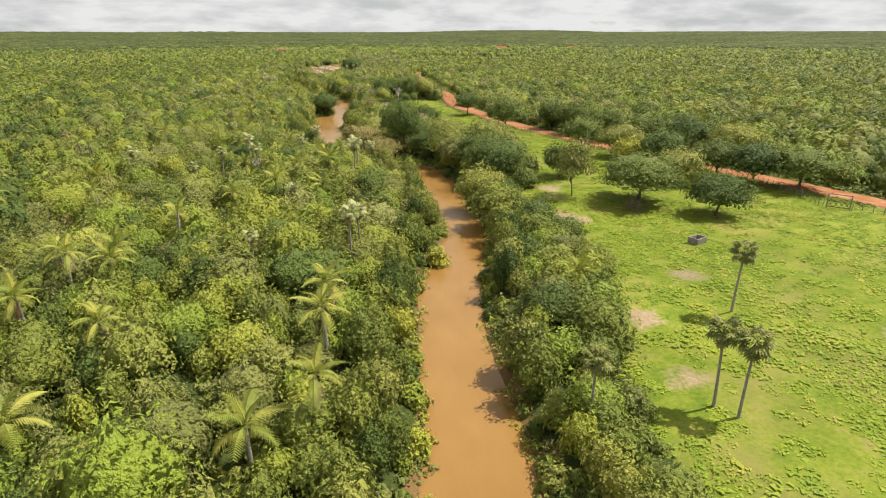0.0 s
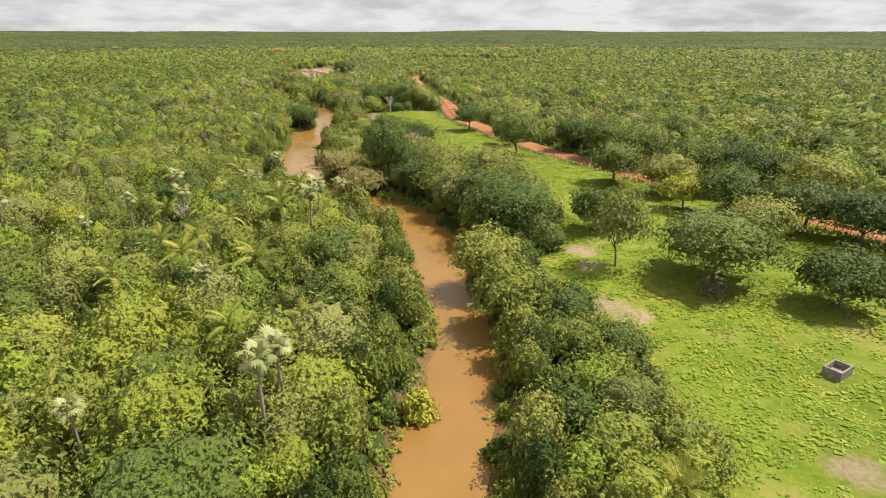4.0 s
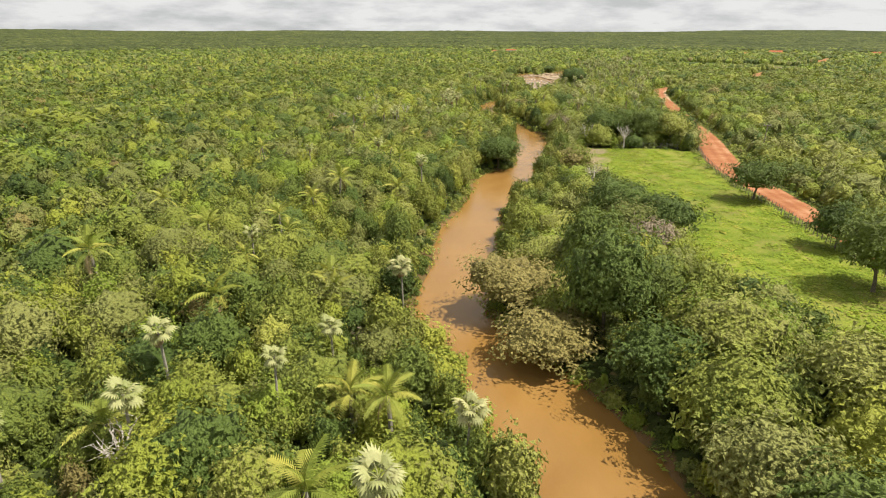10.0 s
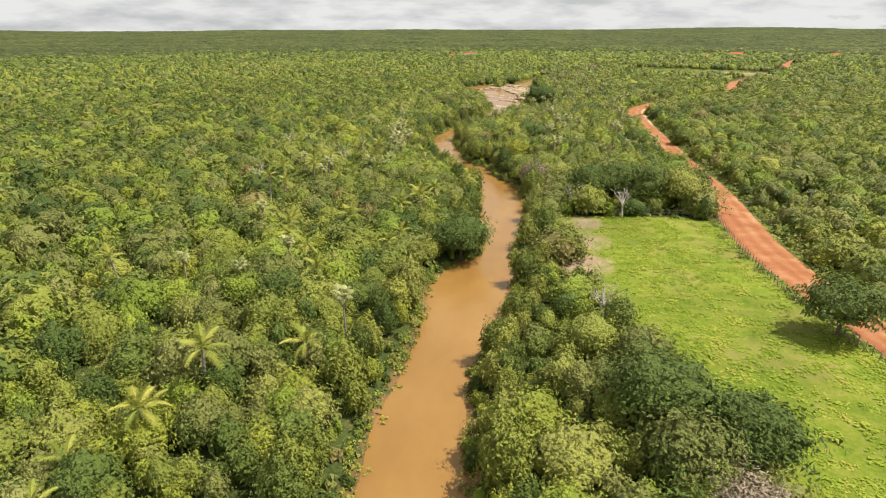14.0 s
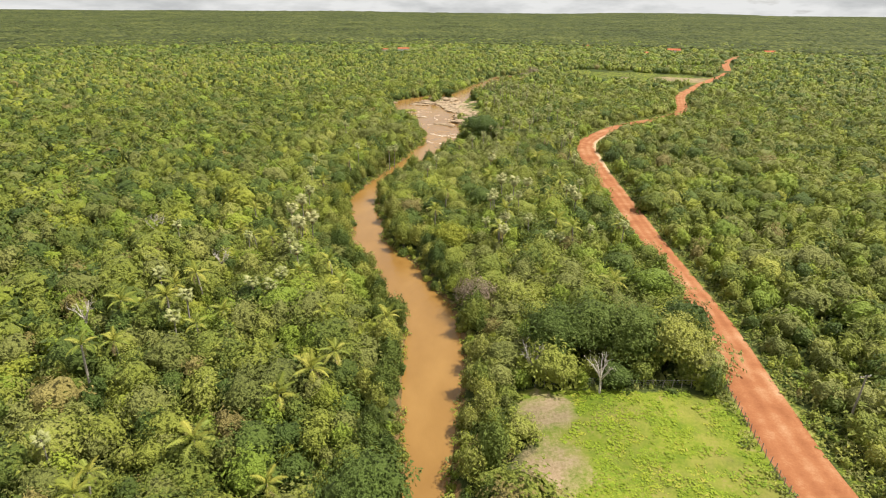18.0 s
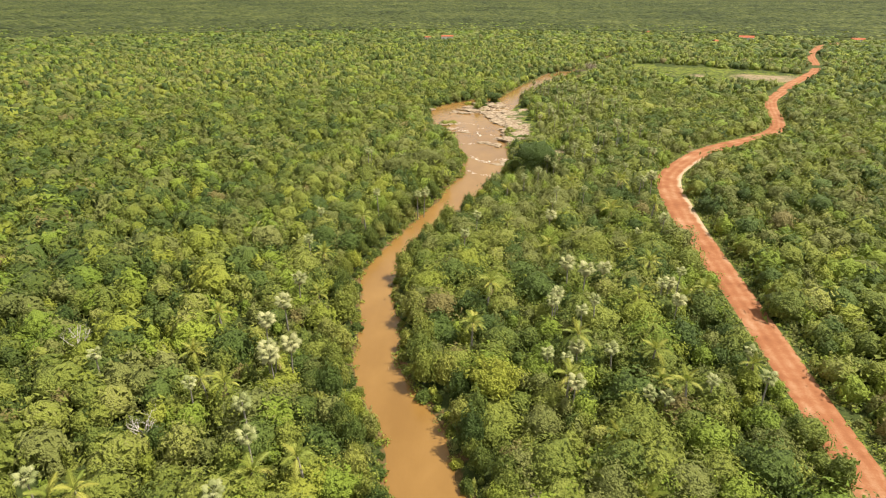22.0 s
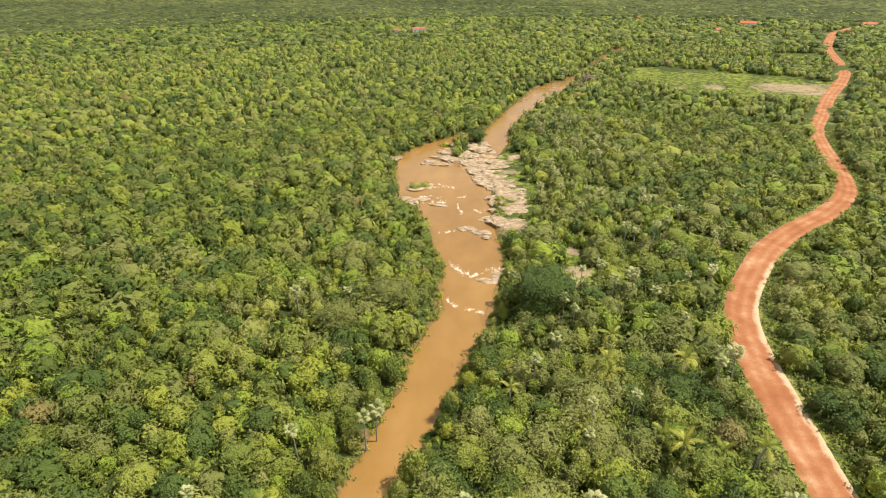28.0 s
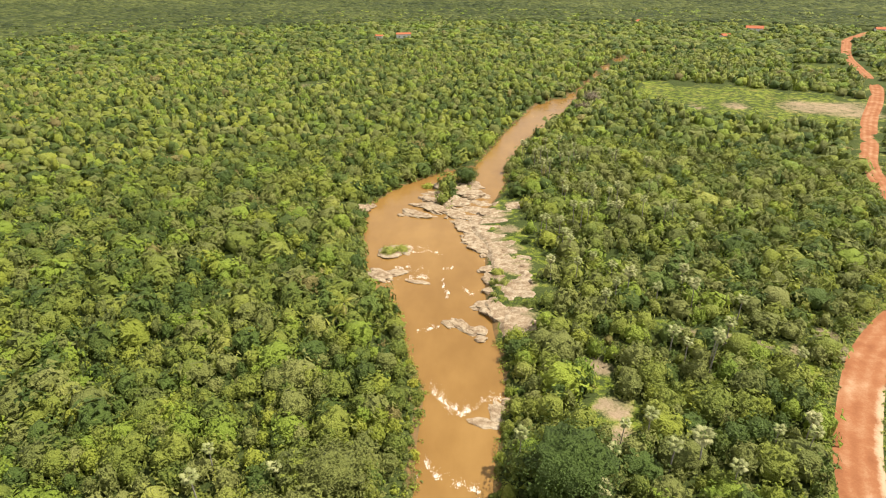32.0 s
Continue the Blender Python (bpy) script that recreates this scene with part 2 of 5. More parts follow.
def ground_material():
    m, n, l, b = material("soil_grass_and_litter", 0.95, 0.1)
    v = place(n, l)
    fine, mid, broad = noise_node(n, l, v, 2.2, 6, 0.65), noise_node(n, l, v, 0.35, 5, 0.6), noise_node(n, l, v, 0.045, 4)
    litter = ramp(n, l, fine, [(0.3, (0.030, 0.040, 0.012)), (0.55, (0.060, 0.075, 0.020)), (0.8, (0.12, 0.115, 0.045))])
    grass = ramp(n, l, math_node(n, l, "ADD", math_node(n, l, "MULTIPLY", fine, 0.5), math_node(n, l, "MULTIPLY", mid, 0.5)),
                 [(0.34, (0.080, 0.122, 0.013)), (0.47, (0.135, 0.175, 0.018)), (0.57, (0.185, 0.205, 0.028)), (0.66, (0.255, 0.200, 0.085))])
    dry = ramp(n, l, noise_node(n, l, v, 0.10, 4, 0.6), [(0.50, (0, 0, 0)), (0.70, (0.75, 0.75, 0.75))])
    grass = mix_col(n, l, dry, grass, (0.235, 0.195, 0.062))
    dirt = ramp(n, l, fine, [(0.25, (0.20, 0.135, 0.08)), (0.75, (0.36, 0.27, 0.18))])
    mud = ramp(n, l, mid, [(0.3, (0.10, 0.075, 0.03)), (0.7, (0.20, 0.11, 0.05))])
    edge = math_node(n, l, "MULTIPLY", math_node(n, l, "SUBTRACT", math_node(n, l, "ADD", math_node(n, l, "MULTIPLY", mid, 0.7), math_node(n, l, "MULTIPLY", fine, 0.3)), 0.5), 2.4)

    def part_of(name, lo=0.35, hi=0.6):
        r = n.new("ShaderNodeMapRange")
        r.inputs["From Min"].default_value, r.inputs["From Max"].default_value = lo, hi
        l.new(math_node(n, l, "ADD", attr(n, name), edge), r.inputs["Value"])
        return r.outputs["Result"]

    c = mix_col(n, l, part_of("pasture"), litter, grass)
    c = mix_col(n, l, part_of("bare", 0.45, 1.05), c, dirt)
    c = mix_col(n, l, part_of("bank"), c, mud)
    tone = ramp(n, l, broad, [(0.36, (0.66, 0.72, 0.66)), (0.62, (1.0, 1.0, 1.0))])
    l.new(mix_col(n, l, 1.0, c, tone, "MULTIPLY"), b.inputs["Base Color"])
    bump(n, l, b, fine, 0.7, 0.15)
    return m


def water_material():
    m, n, l, b = material("silty_river_water", 0.16, 0.25)
    v = place(n, l, (1.0, 0.55, 1.0))
    silt, ripple, broad = noise_node(n, l, v, 0.16, 4), noise_node(n, l, v, 2.6, 4, 0.6), noise_node(n, l, v, 0.03, 3)
    l.new(ramp(n, l, math_node(n, l, "ADD", math_node(n, l, "MULTIPLY", silt, 0.5), math_node(n, l, "MULTIPLY", broad, 0.5)),
               [(0.35, (0.184, 0.096, 0.025)), (0.5, (0.214, 0.115, 0.032)), (0.65, (0.246, 0.137, 0.041))]), b.inputs["Base Color"])
    r = n.new("ShaderNodeMapRange")
    r.inputs["To Min"].default_value, r.inputs["To Max"].default_value = 0.10, 0.34
    l.new(silt, r.inputs["Value"])
    l.new(r.outputs["Result"], b.inputs["Roughness"])
    bump(n, l, b, ripple, 0.25, 0.06)
    return m


def road_material():
    m, n, l, b = material("red_laterite_road", 0.95, 0.1)
    v = place(n, l)
    fine, mid = noise_node(n, l, v, 3.0, 6, 0.65), noise_node(n, l, v, 0.22, 4)
    across = attr(n, "across")
    track = n.new("ShaderNodeMath")
    track.operation = "SINE"
    l.new(math_node(n, l, "MULTIPLY", across, 19.0), track.inputs[0])
    f = math_node(n, l, "ADD", math_node(n, l, "MULTIPLY", mid, 0.7), math_node(n, l, "MULTIPLY", fine, 0.3))
    f = math_node(n, l, "ADD", f, math_node(n, l, "MULTIPLY", track.outputs[0], 0.045))
    col = ramp(n, l, f, [(0.30, (0.200, 0.074, 0.032)), (0.48, (0.262, 0.107, 0.048)), (0.60, (0.310, 0.152, 0.078)), (0.72, (0.37, 0.23, 0.135))])
    sand = n.new("ShaderNodeMapRange")
    sand.inputs["From Min"].default_value, sand.inputs["From Max"].default_value = 0.50, 1.05
    l.new(math_node(n, l, "ADD", attr(n, "sandy"), math_node(n, l, "MULTIPLY", math_node(n, l, "SUBTRACT", f, 0.5), 2.2)), sand.inputs["Value"])
    l.new(mix_col(n, l, sand.outputs["Result"], col, (0.41, 0.295, 0.19)), b.inputs["Base Color"])
    bump(n, l, b, fine, 0.5, 0.08)
    return m


def stone_material():
    m, n, l, b = material("pale_river_rock", 0.85, 0.25)
    v = place(n, l, (1, 1, 3))
    a, c = noise_node(n, l, v, 0.6, 6, 0.6), noise_node(n, l, v, 4.0, 5, 0.6)
    f = math_node(n, l, "ADD", math_node(n, l, "MULTIPLY", a, 0.65), math_node(n, l, "MULTIPLY", c, 0.35))
    l.new(ramp(n, l, f, [(0.32, (0.075, 0.048, 0.028)), (0.42, (0.19, 0.125, 0.072)), (0.53, (0.305, 0.232, 0.152)), (0.68, (0.43, 0.36, 0.26))]), b.inputs["Base Color"])
    bump(n, l, b, f, 0.8, 0.25)
    return m


def plain_material(name, a, b2, scale=3.0, rough=0.85):
    m, n, l, b = material(name, rough, 0.2)
    f = noise_node(n, l, place(n, l), scale, 5)
    l.new(ramp(n, l, f, [(0.3, a), (0.7, b2)]), b.inputs["Base Color"])
    bump(n, l, b, f, 0.3, 0.02)
    return m


GROUND, WATER, ROAD, STONE = ground_material(), water_material(), road_material(), stone_material()
FOAM = plain_material("white_foam", (0.62, 0.52, 0.40), (0.85, 0.80, 0.72), 5.0, 0.6)
CONCRETE = plain_material("stained_concrete", (0.14, 0.12, 0.10), (0.28, 0.255, 0.22))
PLASTER = plain_material("whitewashed_plaster", (0.66, 0.64, 0.60), (0.82, 0.81, 0.78))
CLAY_TILE = plain_material("clay_roof_tiles", (0.30, 0.085, 0.04), (0.42, 0.14, 0.065))
DARK_WOOD = plain_material("dark_door_wood", (0.06, 0.04, 0.03), (0.12, 0.08, 0.05))
STEEL = plain_material("dull_wire", (0.20, 0.19, 0.18), (0.32, 0.31, 0.30), 3.0, 0.5)


# ---------------------------------------------------------------- plan: river, road, pasture
RNG = np.random.default_rng(7)


def spline(rows, step):
    """Evenly spaced samples along a smooth line through the rows."""
    p = np.array(rows, float)
    q = np.vstack([2 * p[0] - p[1], p, 2 * p[-1] - p[-2]])
    out = []
    for i in range(1, len(q) - 2):
        a, b, c, d = q[i - 1], q[i], q[i + 1], q[i + 2]
        for t in np.linspace(0, 1, max(2, int(np.linalg.norm((c - b)[:2]) / step) + 1), endpoint=False):
            out.append(0.5 * (2 * b + (c - a) * t + (2 * a - 5 * b + 4 * c - d) * t * t + (3 * b - a - 3 * c + d) * t ** 3))
    out.append(q[-2])
    return np.array(out)


# centre x, centre y, width
RIVER_LOWER = [(13, -40, 9), (14, 25, 9), (15, 48, 9.2), (15.9, 58, 8.2), (17.3, 75, 8), (19.2, 85, 8.3), (22, 93, 8.0), (24.4, 101, 7.2), (25.4, 109, 7),
               (25, 118, 7), (25.6, 130, 8.2), (24.8, 143, 8.7), (21.4, 150, 11.6), (16.6, 156.8, 13), (11.8, 163.4, 12.5), (7, 170, 10.5), (3.6, 176.5, 9.5),
               (2.6, 185, 9.2), (2, 194, 10.4), (0.2, 206, 10.6), (0.2, 220, 9.2), (1.2, 232, 11.5), (1.4, 244, 13.5)]
RIVER_MIDDLE = [(1.4, 244, 13.5), (2.6, 251, 12), (4.2, 258, 7), (4.6, 266, 6.4), (4, 276, 9), (3.8, 290, 10.8), (2.6, 302, 10.4), (0.4, 311, 10),
                (-3.8, 317, 10.2), (-7.2, 328, 9.8), (-12.8, 336.6, 9), (-17, 344.8, 8.6), (-19.4, 357, 8.4), (-22.6, 369, 7.4), (-25, 380, 8.6),
                (-24, 391, 8), (-22, 403, 7.4), (-19, 413, 9), (-15.8, 425, 10.8), (-13, 435, 10.6), (-11.6, 445, 12.8), (-9.2, 454, 13.6)]
RIVER_UPPER = [(-9.2, 454, 13.6), (-6.8, 462, 13.2), (-6.4, 476, 15.4), (-5.8, 490, 17.4), (-9, 503, 21), (-11.5, 516, 23), (-14, 528, 25), (-18, 538, 33),
               (-20.5, 551, 36), (-26, 570, 32), (-31, 586, 24), (-28, 604, 15), (-20, 616, 11), (-8, 626, 11)]
RIVER_CHANNEL = [(-12, 575, 14), (-6, 592, 12), (-1, 610, 12), (-0.5, 630, 13), (5, 652, 13), (13, 681, 14), (25, 712, 19), (36, 744, 17), (52, 772, 6), (74, 830, 5), (100, 892, 9), (112, 914, 9), (150, 970, 5)]
# centre x, centre y, width
ROAD_NEAR = [(118, 52, 6), (108, 84, 6), (97, 112, 6), (86.5, 138, 6), (78, 158, 6), (70.5, 178, 6), (62.5, 203, 6), (56, 238, 6.4), (53, 263, 7.6), (53.6, 282, 7.6),
             (55.4, 305, 6.4), (55.2, 340, 6), (55.2, 380, 6.4), (54.8, 410, 7.4), (55.5, 435, 8.2), (57, 455, 8), (61, 470, 7.6), (69.5, 486, 7.6), (80, 502, 7.6)]
ROAD_FAR = [(80, 502, 7.6), (93, 516, 7.4), (110, 531, 7.4), (125, 550, 6.8), (134.5, 574, 6.4), (144, 608, 6.4), (154, 636, 6.6), (169, 663, 7), (192, 705, 7.4),
            (227, 761, 7.6), (249, 803, 7.8), (270, 860, 7.4), (292, 918, 7.6), (328, 988, 8), (352, 1028, 8), (430, 1120, 8), (520, 1260, 8)]
river_lines = [spline(r, 1.5) for r in (RIVER_LOWER + RIVER_MIDDLE[1:] + RIVER_UPPER[1:], RIVER_CHANNEL)]
road_line = spline(ROAD_NEAR + ROAD_FAR[1:], 1.5)


def gap(lines, x, y):
    """Metres from the edge of the nearest line; negative inside it."""
    x, y = np.atleast_1d(x).astype(np.float32), np.atleast_1d(y).astype(np.float32)
    s = np.vstack(lines).astype(np.float32)
    out = np.empty(len(x), np.float32)
    for i in range(0, len(x), 20000):
        d = np.sqrt((x[i:i + 20000, None] - s[None, :, 0]) ** 2 + (y[i:i + 20000, None] - s[None, :, 1]) ** 2) - s[None, :, 2] / 2
        out[i:i + 20000] = d.min(1)
    return out


def smooth(a, lo, hi):
    t = np.clip((a - lo) / (hi - lo), 0, 1)
    return t * t * (3 - 2 * t)


def waves(x, y, size, seed):
    """A soft random field, about -1 to 1, with features of the given size."""
    g = np.random.default_rng(seed)
    out = 0.0
    for k in range(7):
        a, f, p = g.uniform(0, 6.283), 6.283 / size * g.uniform(0.6, 1.8), g.uniform(0, 6.283)
        out = out + np.sin((x * math.cos(a) + y * math.sin(a)) * f + p)
    return out / 3.5


# pasture: y, its edge towards the river
PASTURE_EDGE = np.array([(20, 29), (50, 29), (64, 31), (78, 38), (92, 40), (104, 37), (113, 36), (126, 41), (140, 46), (160, 47), (168, 47), (176, 43), (184, 38),
                         (192, 33), (200, 31), (215, 27), (232, 22), (250, 20), (270, 19), (284, 19)], float)
FIELD_FAR = [(84, 772), (104, 814), (150, 800), (208, 770), (218, 748), (192, 686), (152, 700), (128, 706), (92, 744)]


def inside(poly, x, y):
    c = np.zeros(len(x), bool)
    for (x0, y0), (x1, y1) in zip(poly, poly[1:] + poly[:1]):
        c ^= ((y0 > y) != (y1 > y)) & (x < (x1 - x0) * (y - y0) / (y1 - y0 + 1e-9) + x0)
    return c


def pasture_at(x, y):
    edge = np.interp(y, PASTURE_EDGE[:, 0], PASTURE_EDGE[:, 1]) + waves(x, y, 14, 3) * 1.5
    right = np.interp(y, road_line[:, 1], road_line[:, 0] - road_line[:, 2] / 2) - 1.0
    return (x > edge) & (x < right) & (y > 10) & (y < 281 + waves(x, y, 11, 5))


# bare earth: x, y, radius
BARE = [(6, 516, 5), (8, 530, 4), (7, 541, 5), (4, 552, 5), (-1, 560, 5), (0, 578, 6), (8, 588, 4), (5, 566, 4),
        (35.6, 56.6, 2.6), (44, 104, 2.6), (46, 124, 3), (42, 106.5, 2.2), (37, 67, 2.4), (48, 77, 2.6), (34, 103, 3), (44.4, 118, 2), (20.5, 253, 5.0), (20.8, 265, 5.2), (21, 276, 4.8),
        (21.8, 275, 2.6), (23, 484, 4), (23, 476, 3.4), (22.5, 497, 3.5), (45, 510, 3), (52, 508, 3), (59, 506, 3), (67, 504, 3), (75, 505, 4),
        (84, 515, 3), (76, 511, 3), (-132, 683, 5), (-150, 668, 4), (-121, 795, 12), (62, 60, 3), (176, 736, 17), (196, 724, 16), (206, 742, 12), (138, 738, 9), (116, 737, 7)]
OPEN_GRASS = [(5, 515, 8), (8, 527, 7.5), (8, 540, 9), (6, 553, 9), (3, 566, 9), (2, 580, 10), (7, 590, 7), (5, 604, 5),
              (22.5, 482, 7), (8, 556, 6), (6, 545, 5), (9, 533, 4), (-119, 797, 12), (40, 512, 4), (244, 865, 22), (66, 496, 5), (16, 548, 5), (-92, 1034, 12), (-116, 1026, 8), (288, 1090, 12), (236, 1030, 8), (178, 1171, 8), (415, 1078, 10),
              (22.5, 491, 4), (46, 509, 4), (55, 507, 4), (65, 504, 4)]


def spots(rows, x, y, soft):
    out = np.zeros(len(x), np.float32)
    for cx, cy, r in rows:
        out = np.maximum(out, 1 - smooth(np.hypot(x - cx, y - cy), r * (1 - soft), r * (1 + soft)))
    return out


def height(x, y, dr=None, dd=None):
    dr = gap(river_lines, x, y) if dr is None else dr
    dd = gap([road_line], x, y) if dd is None else dd
    z = -1.0 + 1.0 * smooth(dr, -2.6, -0.2) + 1.1 * smooth(dr, -0.2, 2.4) + 0.9 * smooth(dr, 2.4, 16)
    z = z + (0.22 * waves(x, y, 9, 11) + 0.35 * waves(x, y, 40, 12)) * smooth(dr, 2, 9)
    z = z * smooth(dd, 0.6, 5) + 2.0 * (1 - smooth(dd, 0.6, 5))
    far = np.hypot(x - 8, y - 300)
    z = z + 24 * smooth(far, 1800, 4700)
    return z + 4 * smooth(far, 900, 2500) * (0.3 + 0.5 * waves(x, y, 1500, 13)) + 10 * smooth(far, 2600, 4700) * np.clip(waves(x, y, 2300, 21), 0, 1)


# ---------------------------------------------------------------- mesh helpers
def mesh_of(name, verts, faces, mats, tint=None, extra=None, slots=None, soft=False):
    """A mesh from arrays of corners and of triangles or four-sided faces."""
    me = bpy.data.meshes.new(name)
    verts, faces = np.asarray(verts, np.float32), np.asarray(faces, np.int32)
    k = faces.shape[1]
    me.vertices.add(len(verts))
    me.vertices.foreach_set("co", verts.ravel())
    me.loops.add(faces.size)
    me.loops.foreach_set("vertex_index", faces.ravel())
    me.polygons.add(len(faces))
    me.polygons.foreach_set("loop_start", np.arange(0, faces.size, k, dtype=np.int32))
    if slots is not None:
        me.polygons.foreach_set("material_index", np.asarray(slots, np.int32))
    me.polygons.foreach_set("use_smooth", np.full(len(faces), soft))
    for m in mats:
        me.materials.append(m)
    for key, values in {**({"tint": tint} if tint is not None else {}), **(extra or {})}.items():
        me.attributes.new(key, "FLOAT", "POINT").data.foreach_set("value", np.asarray(values, np.float32))
    me.update(calc_edges=True)
    return me


def part(name, me, parent, label="", m=None):
    ob = new(name, me)
    ob.parent = parent
    if m is not None:
        ob.matrix_basis = m
    return tagged(ob, label) if label else ob


def bm_mesh(name, bm, mat, soft=False):
    me = bpy.data.meshes.new(name)
    for f in bm.faces:
        f.smooth = soft
    bm.to_mesh(me)
    bm.free()
    me.materials.append(mat)
    return me


def box(sx_, sy_, sz_, bevel=0.02, at=(0, 0, 0)):
    bm = bmesh.new()
    bmesh.ops.create_cube(bm, size=1.0, matrix=Matrix.Translation(at) @ Matrix.Diagonal((sx_, sy_, sz_, 1)))
    if bevel:
        bmesh.ops.bevel(bm, geom=bm.edges[:], offset=bevel, segments=1, affect="EDGES")
    return bm


def strip(name, line, mat, z, cols, extra=None, raise_=None):
    """A ribbon along a line of x, y, width."""
    d = np.gradient(line[:, :2], axis=0)
    d /= np.linalg.norm(d, axis=1)[:, None]
    side = np.stack([d[:, 1], -d[:, 0]], 1)
    u = np.linspace(-0.5, 0.5, cols)
    xy = line[:, None, :2] + side[:, None] * (u[None, :, None] * line[:, None, 2:3])
    n = len(line)
    zz = np.full((n, cols), z, float) if raise_ is None else z + raise_(xy[..., 0], xy[..., 1], u[None, :].repeat(n, 0))
    v = np.concatenate([xy, zz[..., None]], 2).reshape(-1, 3)
    i = np.arange(n - 1)[:, None] * cols + np.arange(cols - 1)[None]
    f = np.stack([i, i + 1, i + cols + 1, i + cols], -1).reshape(-1, 4)
    e = {"across": np.tile(u, n)}
    if extra:
        e.update({k: fn(xy[..., 0], xy[..., 1], u[None, :].repeat(n, 0)).ravel() for k, fn in extra.items()})
    return new(name, mesh_of(name, v, f, [mat], extra=e, soft=True))


# ---------------------------------------------------------------- ground, water, road
def axis(lo, hi, step, low_end, high_end, grow=1.22):
    a = list(np.arange(lo, hi + 0.01, step))
    s, p, q = step, lo, hi
    left, right = [], []
    while p > low_end:
        s *= grow
        p -= s
        left.append(p)
    s = step
    while q < high_end:
        s *= grow
        q += s
        right.append(q)
    return np.array(left[::-1] + a + right)


gx, gy = axis(-60, 130, 2.0, -5200, 5200), axis(0, 700, 2.0, -800, 5200)
GX, GY = (a.ravel() for a in np.meshgrid(gx, gy))
g_river, g_road = gap(river_lines, GX, GY), gap([road_line], GX, GY)
g_z = height(GX, GY, g_river, g_road)
g_past = np.maximum(np.maximum(pasture_at(GX, GY), 0.46 * inside(FIELD_FAR, GX, GY)).astype(np.float32), np.maximum(0.52 * spots(OPEN_GRASS[8:], GX, GY, 0.4), 0.42 * spots(OPEN_GRASS[:8], GX, GY, 0.4)))
g_past = np.maximum(g_past, 0.5 * (1 - smooth(g_road, 0.5, 3.0)))
g_bare = np.maximum(spots(BARE, GX, GY, 0.6), 0.55 * (1 - smooth(g_road, 0.2, 2.2)))
ii = np.arange(len(gy) - 1)[:, None] * len(gx) + np.arange(len(gx) - 1)[None]
g_f = np.stack([ii, ii + 1, ii + len(gx) + 1, ii + len(gx)], -1).reshape(-1, 4)
ground = new("ground", mesh_of("ground", np.stack([GX, GY, g_z], 1), g_f, [GROUND], soft=True,
                               extra={"pasture": g_past, "bare": g_bare, "bank": 1 - smooth(g_river, 0.1, 1.4)}))
tagged(ground, "flat lowland soil with bright pasture grass and leaf litter", "ground", kind="structure")

for line, label in zip(river_lines, ("silty brown river winding between wooded banks", "upper channel of the brown river above the rapids")):
    wide = line.copy()
    wide[:, 2] += 2.4
    w = strip("water", wide, WATER, 0.0 if line is river_lines[0] else -0.012, 9)
    tagged(w, label, "river", kind="structure")

road = strip("road", road_line, ROAD, 2.0, 11,
             extra={"sandy": lambda x, y, u: np.clip(0.5 + (u - 0.30) * 3.2, 0, 1) * smooth(y, 392, 425) * (1 - smooth(y, 486, 500)) + 0.25 * (np.abs(u) > 0.42)},
             raise_=lambda x, y, u: 0.10 - 0.55 * np.clip(np.abs(u) - 0.36, 0, 1) + 0.02 * waves(x, y, 3, 31))
tagged(road, "red laterite dirt road with pale sandy edges", "road", kind="structure")

# ---------------------------------------------------------------- foliage shapes
PHI = (1 + 5 ** 0.5) / 2
ICO_V = np.array([(-1, PHI, 0), (1, PHI, 0), (-1, -PHI, 0), (1, -PHI, 0), (0, -1, PHI), (0, 1, PHI), (0, -1, -PHI), (0, 1, -PHI), (PHI, 0, -1), (PHI, 0, 1), (-PHI, 0, -1), (-PHI, 0, 1)]) / math.hypot(1, PHI)
ICO_F = np.array([(0, 11, 5), (0, 5, 1), (0, 1, 7), (0, 7, 10), (0, 10, 11), (1, 5, 9), (5, 11, 4), (11, 10, 2), (10, 7, 6), (7, 1, 8),
                  (3, 9, 4), (3, 4, 2), (3, 2, 6), (3, 6, 8), (3, 8, 9), (4, 9, 5), (2, 4, 11), (6, 2, 10), (8, 6, 7), (9, 8, 1)])
OCT_V = np.array([(1, 0, 0), (0, 1, 0), (-1, 0, 0), (0, -1, 0), (0, 0, 1), (0, 0, -1)], float)
OCT_F = np.array([(0, 1, 4), (1, 2, 4), (2, 3, 4), (3, 0, 4), (1, 0, 5), (2, 1, 5), (3, 2, 5), (0, 3, 5)])


def unit(v):
    return v / (np.linalg.norm(v, axis=-1, keepdims=True) + 1e-9)


def halved(v, f):
    """Each triangle split in four, on the unit sphere."""
    v, seen, out = list(map(tuple, v)), {}, []

    def between(a, b):
        key = (min(a, b), max(a, b))
        if key not in seen:
            seen[key] = len(v)
            m = np.array(v[a]) + np.array(v[b])
            v.append(tuple(m / np.linalg.norm(m)))
        return seen[key]

    for a, b, c in f:
        ab, bc, ca_ = between(a, b), between(b, c), between(c, a)
        out += [(a, ab, ca_), (ab, b, bc), (ca_, bc, c), (ab, bc, ca_)]
    return np.array(v), np.array(out)


SPHERES = [(ICO_V, ICO_F)]
for _ in range(3):
    SPHERES.append(halved(*SPHERES[-1]))
DOMES = [(v, f[v[f][:, :, 2].mean(1) > -0.42]) for v, f in SPHERES]


